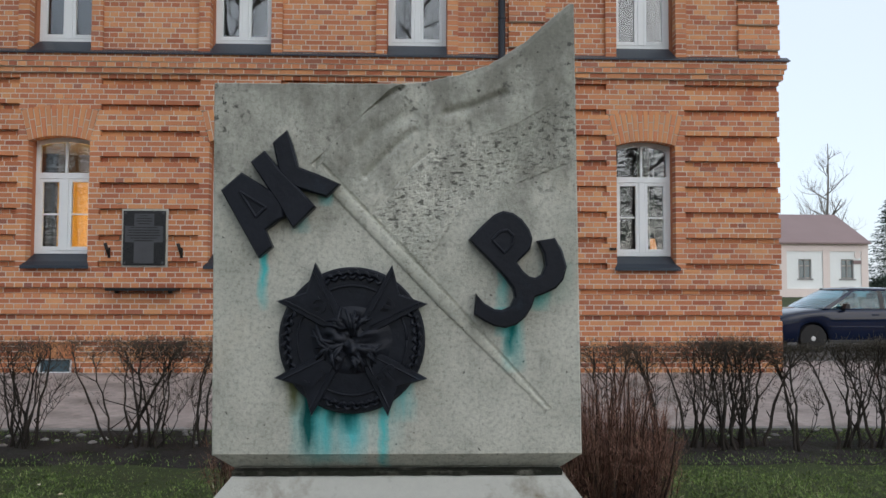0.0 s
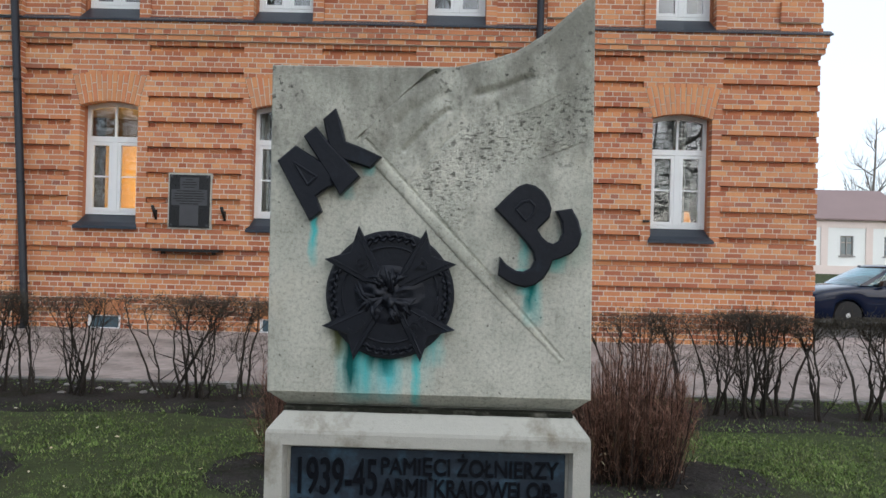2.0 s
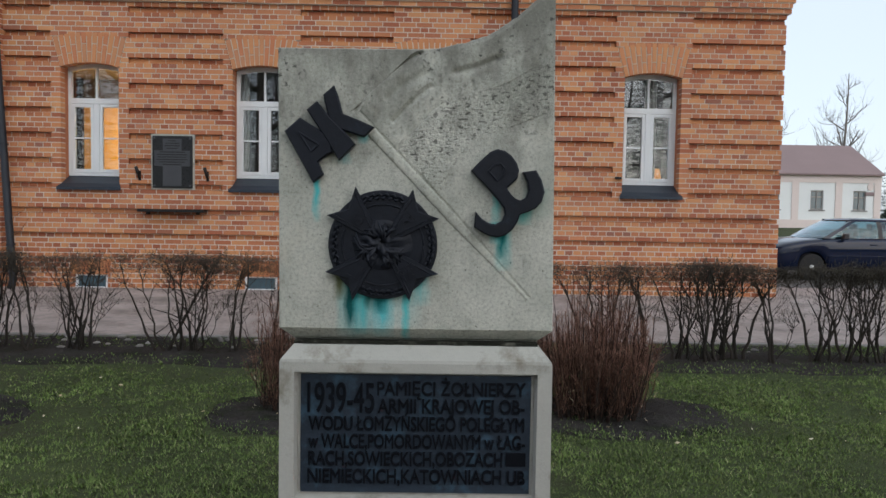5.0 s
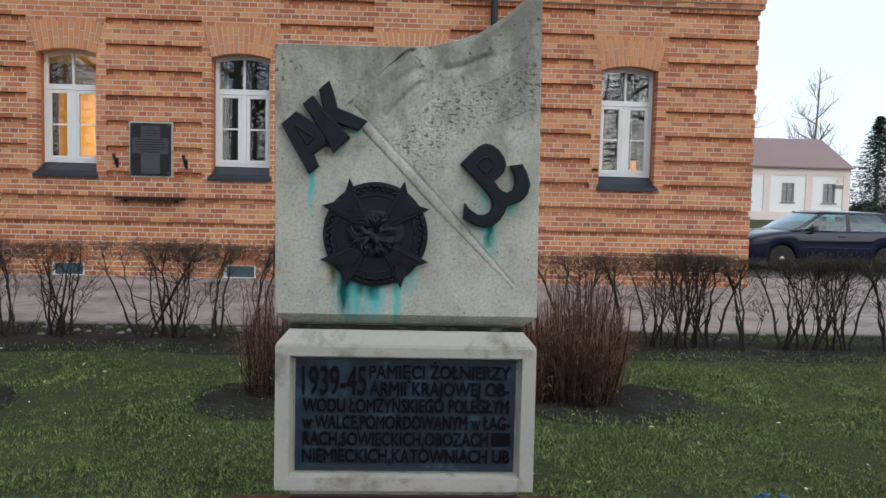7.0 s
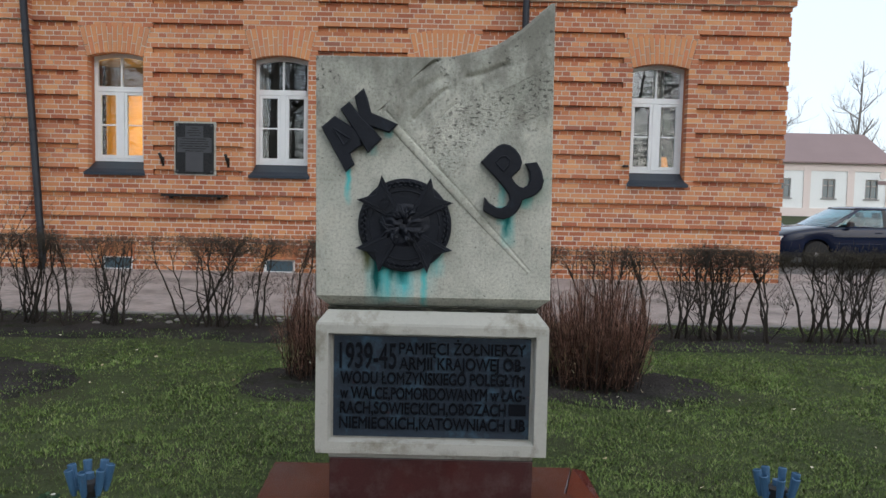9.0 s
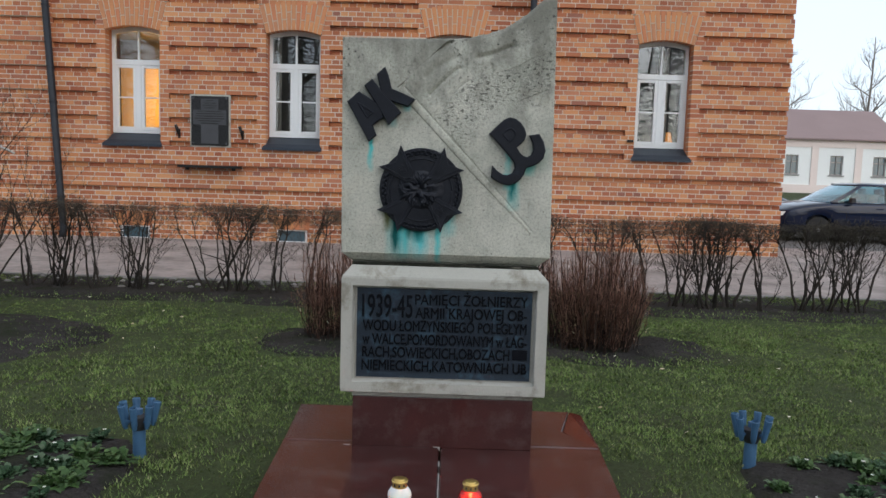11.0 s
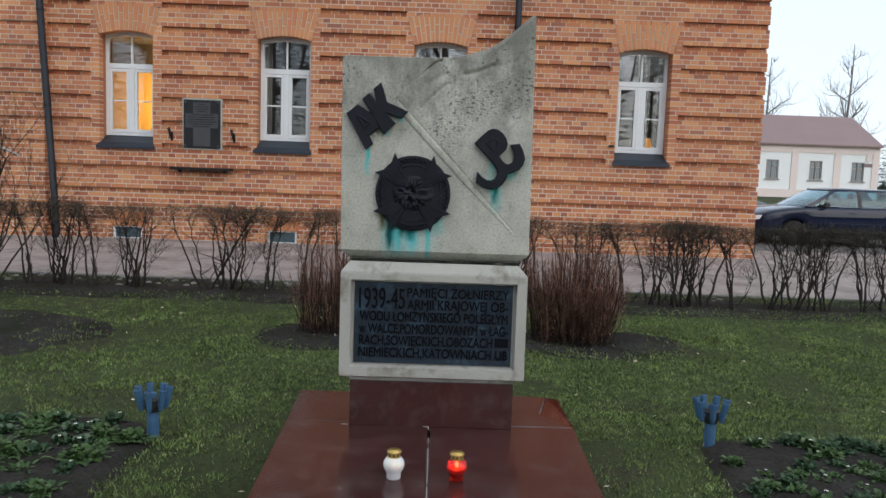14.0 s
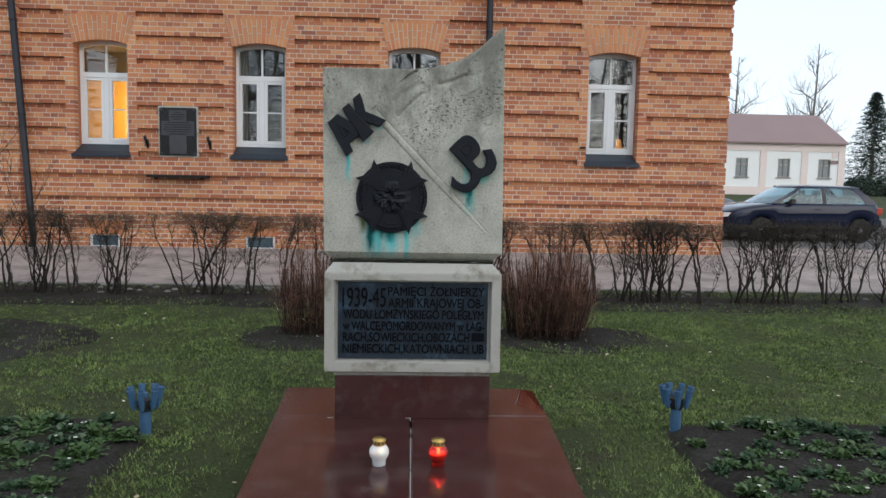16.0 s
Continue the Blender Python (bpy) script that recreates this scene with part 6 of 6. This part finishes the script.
            for q in range(10):
                bm2 = box(0.03, 0.19, -0.019, 0.019, 0.06, 0.088)
                bmesh.ops.rotate(bm2, verts=bm2.verts, cent=(0, 0, 0), matrix=Matrix.Rotation(2 * math.pi * q / 10, 3, "Z"))
                bmesh.ops.rotate(bm2, verts=bm2.verts, cent=(0, 0, 0), matrix=Matrix.Rotation(radians(90) * (1 if s == 0 else -1), 3, "X"))
                part("spoke", bm2, M_ALLOY, wh)
            disc("hub", [(0.05, 0.05), (0.05, 0.09), (0.0, 0.092)], M_ALLOY)
    part("grille", box(0.0, 0.08, 0.50, 1.23, 0.58, 0.66, bevel=0.008), M_PLASTIC, t)
    part("front_bumper", loft(bmesh.new(), [[(x0 + 0.16 * ((y - 0.865) / 0.865) ** 2, y, z) for x0, z in ((0.10, 0.32), (-0.025, 0.36), (-0.03, 0.50), (0.06, 0.54))] for y in np.linspace(0.13, 1.60, 11)]), paint, t, smooth=True)
    part("rear_bumper", box(4.0, 4.13, 0.14, 1.59, 0.38, 0.58, bevel=0.03), paint, t)
    return t


car((7.44, 14.15, level(14.2) + 0.012), 0, M_CARPAINT, "dark blue three-door hatchback car parked beside the building")
car((10.75, 22.0, level(20.5) + 0.012), 180, M_CARGREY, "grey hatchback car parked behind the brick building")

# ---- white house beyond ----
hs = thing("white_house", (21.0, 46.0, 0.58), "single-storey white house with pink pilasters and faded red hip roof", "house")
openings = [-4.85, -1.99, 0.87, 3.73, 6.49]
bm = bmesh.new()
edges = [-9.0] + [e for o in openings for e in (o - 0.42, o + 0.42)] + [7.85]
for a, b2 in zip(edges[::2], edges[1::2]):
    bx(bm, a, b2, 0, 0.4, -0.5, 3.5)
for o in openings:
    bx(bm, o - 0.42, o + 0.42, 0, 0.4, -0.5, 1.2)
    bx(bm, o - 0.42, o + 0.42, 0, 0.4, 2.45, 3.5)
bx(bm, 7.45, 7.85, 0.4, 9, -0.5, 3.5)
bx(bm, -9.0, -8.6, 0.4, 9, -0.5, 3.5)
bx(bm, -8.6, 7.45, 8.6, 9.0, -0.5, 3.5)
part("wall", bm, M_RENDER, hs)
for x in [(a + b2) / 2 for a, b2 in zip(openings, openings[1:])] + [7.62]:
    part("pilaster", box(x - 0.22, x + 0.22, -0.06, 0.0, 0.0, 3.2), M_PINK, hs, "pale pink pilaster")
part("plinth_band", box(-9.0, 7.86, -0.08, 0.0, -0.5, 0.55), M_PINK, hs, "pale pink plinth")
part("frieze", box(-9.0, 7.86, -0.05, 0.0, 2.95, 3.5), M_PINK, hs)
part("roof", loft(bmesh.new(), [rect(-9.5, 7.9, -0.3, 7.7, 3.42), rect(-9.5, 7.9, -0.3, 7.7, 3.52), rect(-5.0, 7.75, 3.6, 3.8, 5.65)]), M_ROOF, hs, "faded red hip roof")
for o in openings:
    wi = thing("window")
    wi.parent, wi.location = hs, (o, 0.06, 1.2)
    bm = bmesh.new()
    bx(bm, -0.42, -0.34, 0, 0.1, 0, 1.25)
    bx(bm, 0.34, 0.42, 0, 0.1, 0, 1.25)
    bx(bm, -0.34, 0.34, 0, 0.1, 0, 0.08)
    bx(bm, -0.34, 0.34, 0, 0.1, 1.17, 1.25)
    bx(bm, -0.03, 0.03, 0, 0.1, 0.08, 1.17)
    bx(bm, -0.34, 0.34, 0, 0.1, 0.80, 0.86)
    part("frame", bm, M_GREYWOOD, wi)
    for sx in (-0.185, 0.185):
        part("pane", box(sx - 0.155, sx + 0.155, 0.05, 0.06, 0.08, 0.80), M_CARGLASS, wi)
        part("pane", box(sx - 0.155, sx + 0.155, 0.05, 0.06, 0.86, 1.17), M_CARGLASS, wi)
    part("sill", box(-0.52, 0.52, -0.12, 0.02, -0.08, 0.0), M_GREYWOOD, wi)
part("sign_oval", prism(bmesh.new(), [(7.15 + 0.2 * math.cos(a), 2.72 + 0.24 * math.sin(a)) for a in np.linspace(0, 6.283, 17)[:-1]], -0.05, -0.01), M_PINK, hs)
part("sign_board", box(6.85, 7.5, -0.05, -0.01, 2.15, 2.38), M_ROOF, hs)

# ---- trees ----
bare_tree("bare_tree", (34.9, 62, 0.7), 12.9, 5, "tall leafless tree behind the white house", M_DISTANT, 9, group="bare trees")
bare_tree("bare_tree", (28.2, 62, 0.7), 11.6, 9, "leafless tree behind the white house", M_DISTANT, 11, group="bare trees")
for k, (x, y, h) in enumerate(((-27, -17, 21), (-17, -21, 23), (-9, -16, 20), (0, -22, 23), (9, -18, 20), (19, -22, 22))):
    bare_tree("bare_tree", (x, y, 0), h, 30 + k, "tall leafless tree across the lawn", M_DISTANT, 12, group="bare trees")


def spruce(at, hgt, seed, boughs=230):
    r = random.Random(seed)
    t = thing("spruce_tree", at, "dark green spruce with drooping branches", "tree")
    v, f = [], []
    tube_data(v, f, [(0, 0, -0.2), (0, 0, hgt * 0.5), (0, 0, hgt)], [0.2, 0.1, 0.01], 7)
    raw("trunk", v, f, M_DISTANT, t)
    v, f = [], []
    for k in range(boughs):
        u = (k + r.random()) / boughs
        z = hgt * (0.05 + 0.94 * u)
        R = hgt * 0.39 * (1 - u) ** 0.85 * r.uniform(0.6, 1.12) + 0.12
        a = 2.4 * k + r.uniform(-0.5, 0.5)
        ca, sa = math.cos(a), math.sin(a)
        for q in range(26):
            w = (q + r.random()) / 26
            side = r.uniform(-0.22, 0.22) * R * (0.25 + 0.75 * w) * (1.15 - w)
            p = Vector((R * w * ca - side * sa, R * w * sa + side * ca, z - 0.30 * R * w + 0.20 * R * w * w + r.uniform(-0.05, 0.05)))
            L = r.uniform(0.10, 0.24) * (0.5 + 0.06 * hgt)
            d = Vector((ca * 0.8 + r.uniform(-0.7, 0.7), sa * 0.8 + r.uniform(-0.7, 0.7), r.uniform(-0.75, 0.15))) * L
            e = Vector((r.uniform(-1, 1), r.uniform(-1, 1), r.uniform(-0.8, 0.2))) * L * 0.55
            b0 = len(v)
            v += [p, p + d, p + e]
            f.append((b0, b0 + 1, b0 + 2))
    raw("crown", v, f, M_NEEDLE, t)
    return t


spruce((33.2, 50, 0.6), 7.5, 3, 560)
spruce((38.5, 55, 0.7), 9.5, 6)
# unseen row behind the camera, added as a dark mass for window reflections
for k, x in enumerate(range(-34, 32, 3)):
    spruce((x, -27 - 2 * (k % 2), 0), 12.0 + 1.6 * (k * 7 % 4), 11 + k)


def evergreen_bush(at, rx, rz, seed):
    r = random.Random(seed)
    t = thing("evergreen_bush", at, "dark rounded evergreen bush beside the house", "bush", "evergreen bushes")
    v, f = [], []
    for k in range(2600):
        a, e = r.uniform(0, 6.283), math.asin(r.uniform(0, 1))
        q = r.uniform(0.75, 1.02) * (1 + 0.15 * noise.noise((math.cos(a) * 2 + seed, math.sin(a) * 2, e * 2)))
        p = Vector((rx * q * math.cos(a) * math.cos(e), rx * q * math.sin(a) * math.cos(e), rz * q * math.sin(e)))
        d = Vector((r.uniform(-1, 1), r.uniform(-1, 1), r.uniform(-1, 1))) * 0.14
        g = Vector((r.uniform(-1, 1), r.uniform(-1, 1), r.uniform(-1, 1))) * 0.14
        b0 = len(v)
        v += [p, p + d, p + g]
        f.append((b0, b0 + 1, b0 + 2))
    raw("foliage", v, f, M_NEEDLE, t)


evergreen_bush((31.2, 48, 0.55), 1.3, 1.4, 1)
evergreen_bush((33.6, 47, 0.55), 1.2, 1.2, 2)
evergreen_bush((36.5, 52, 0.55), 2.0, 1.8, 3)
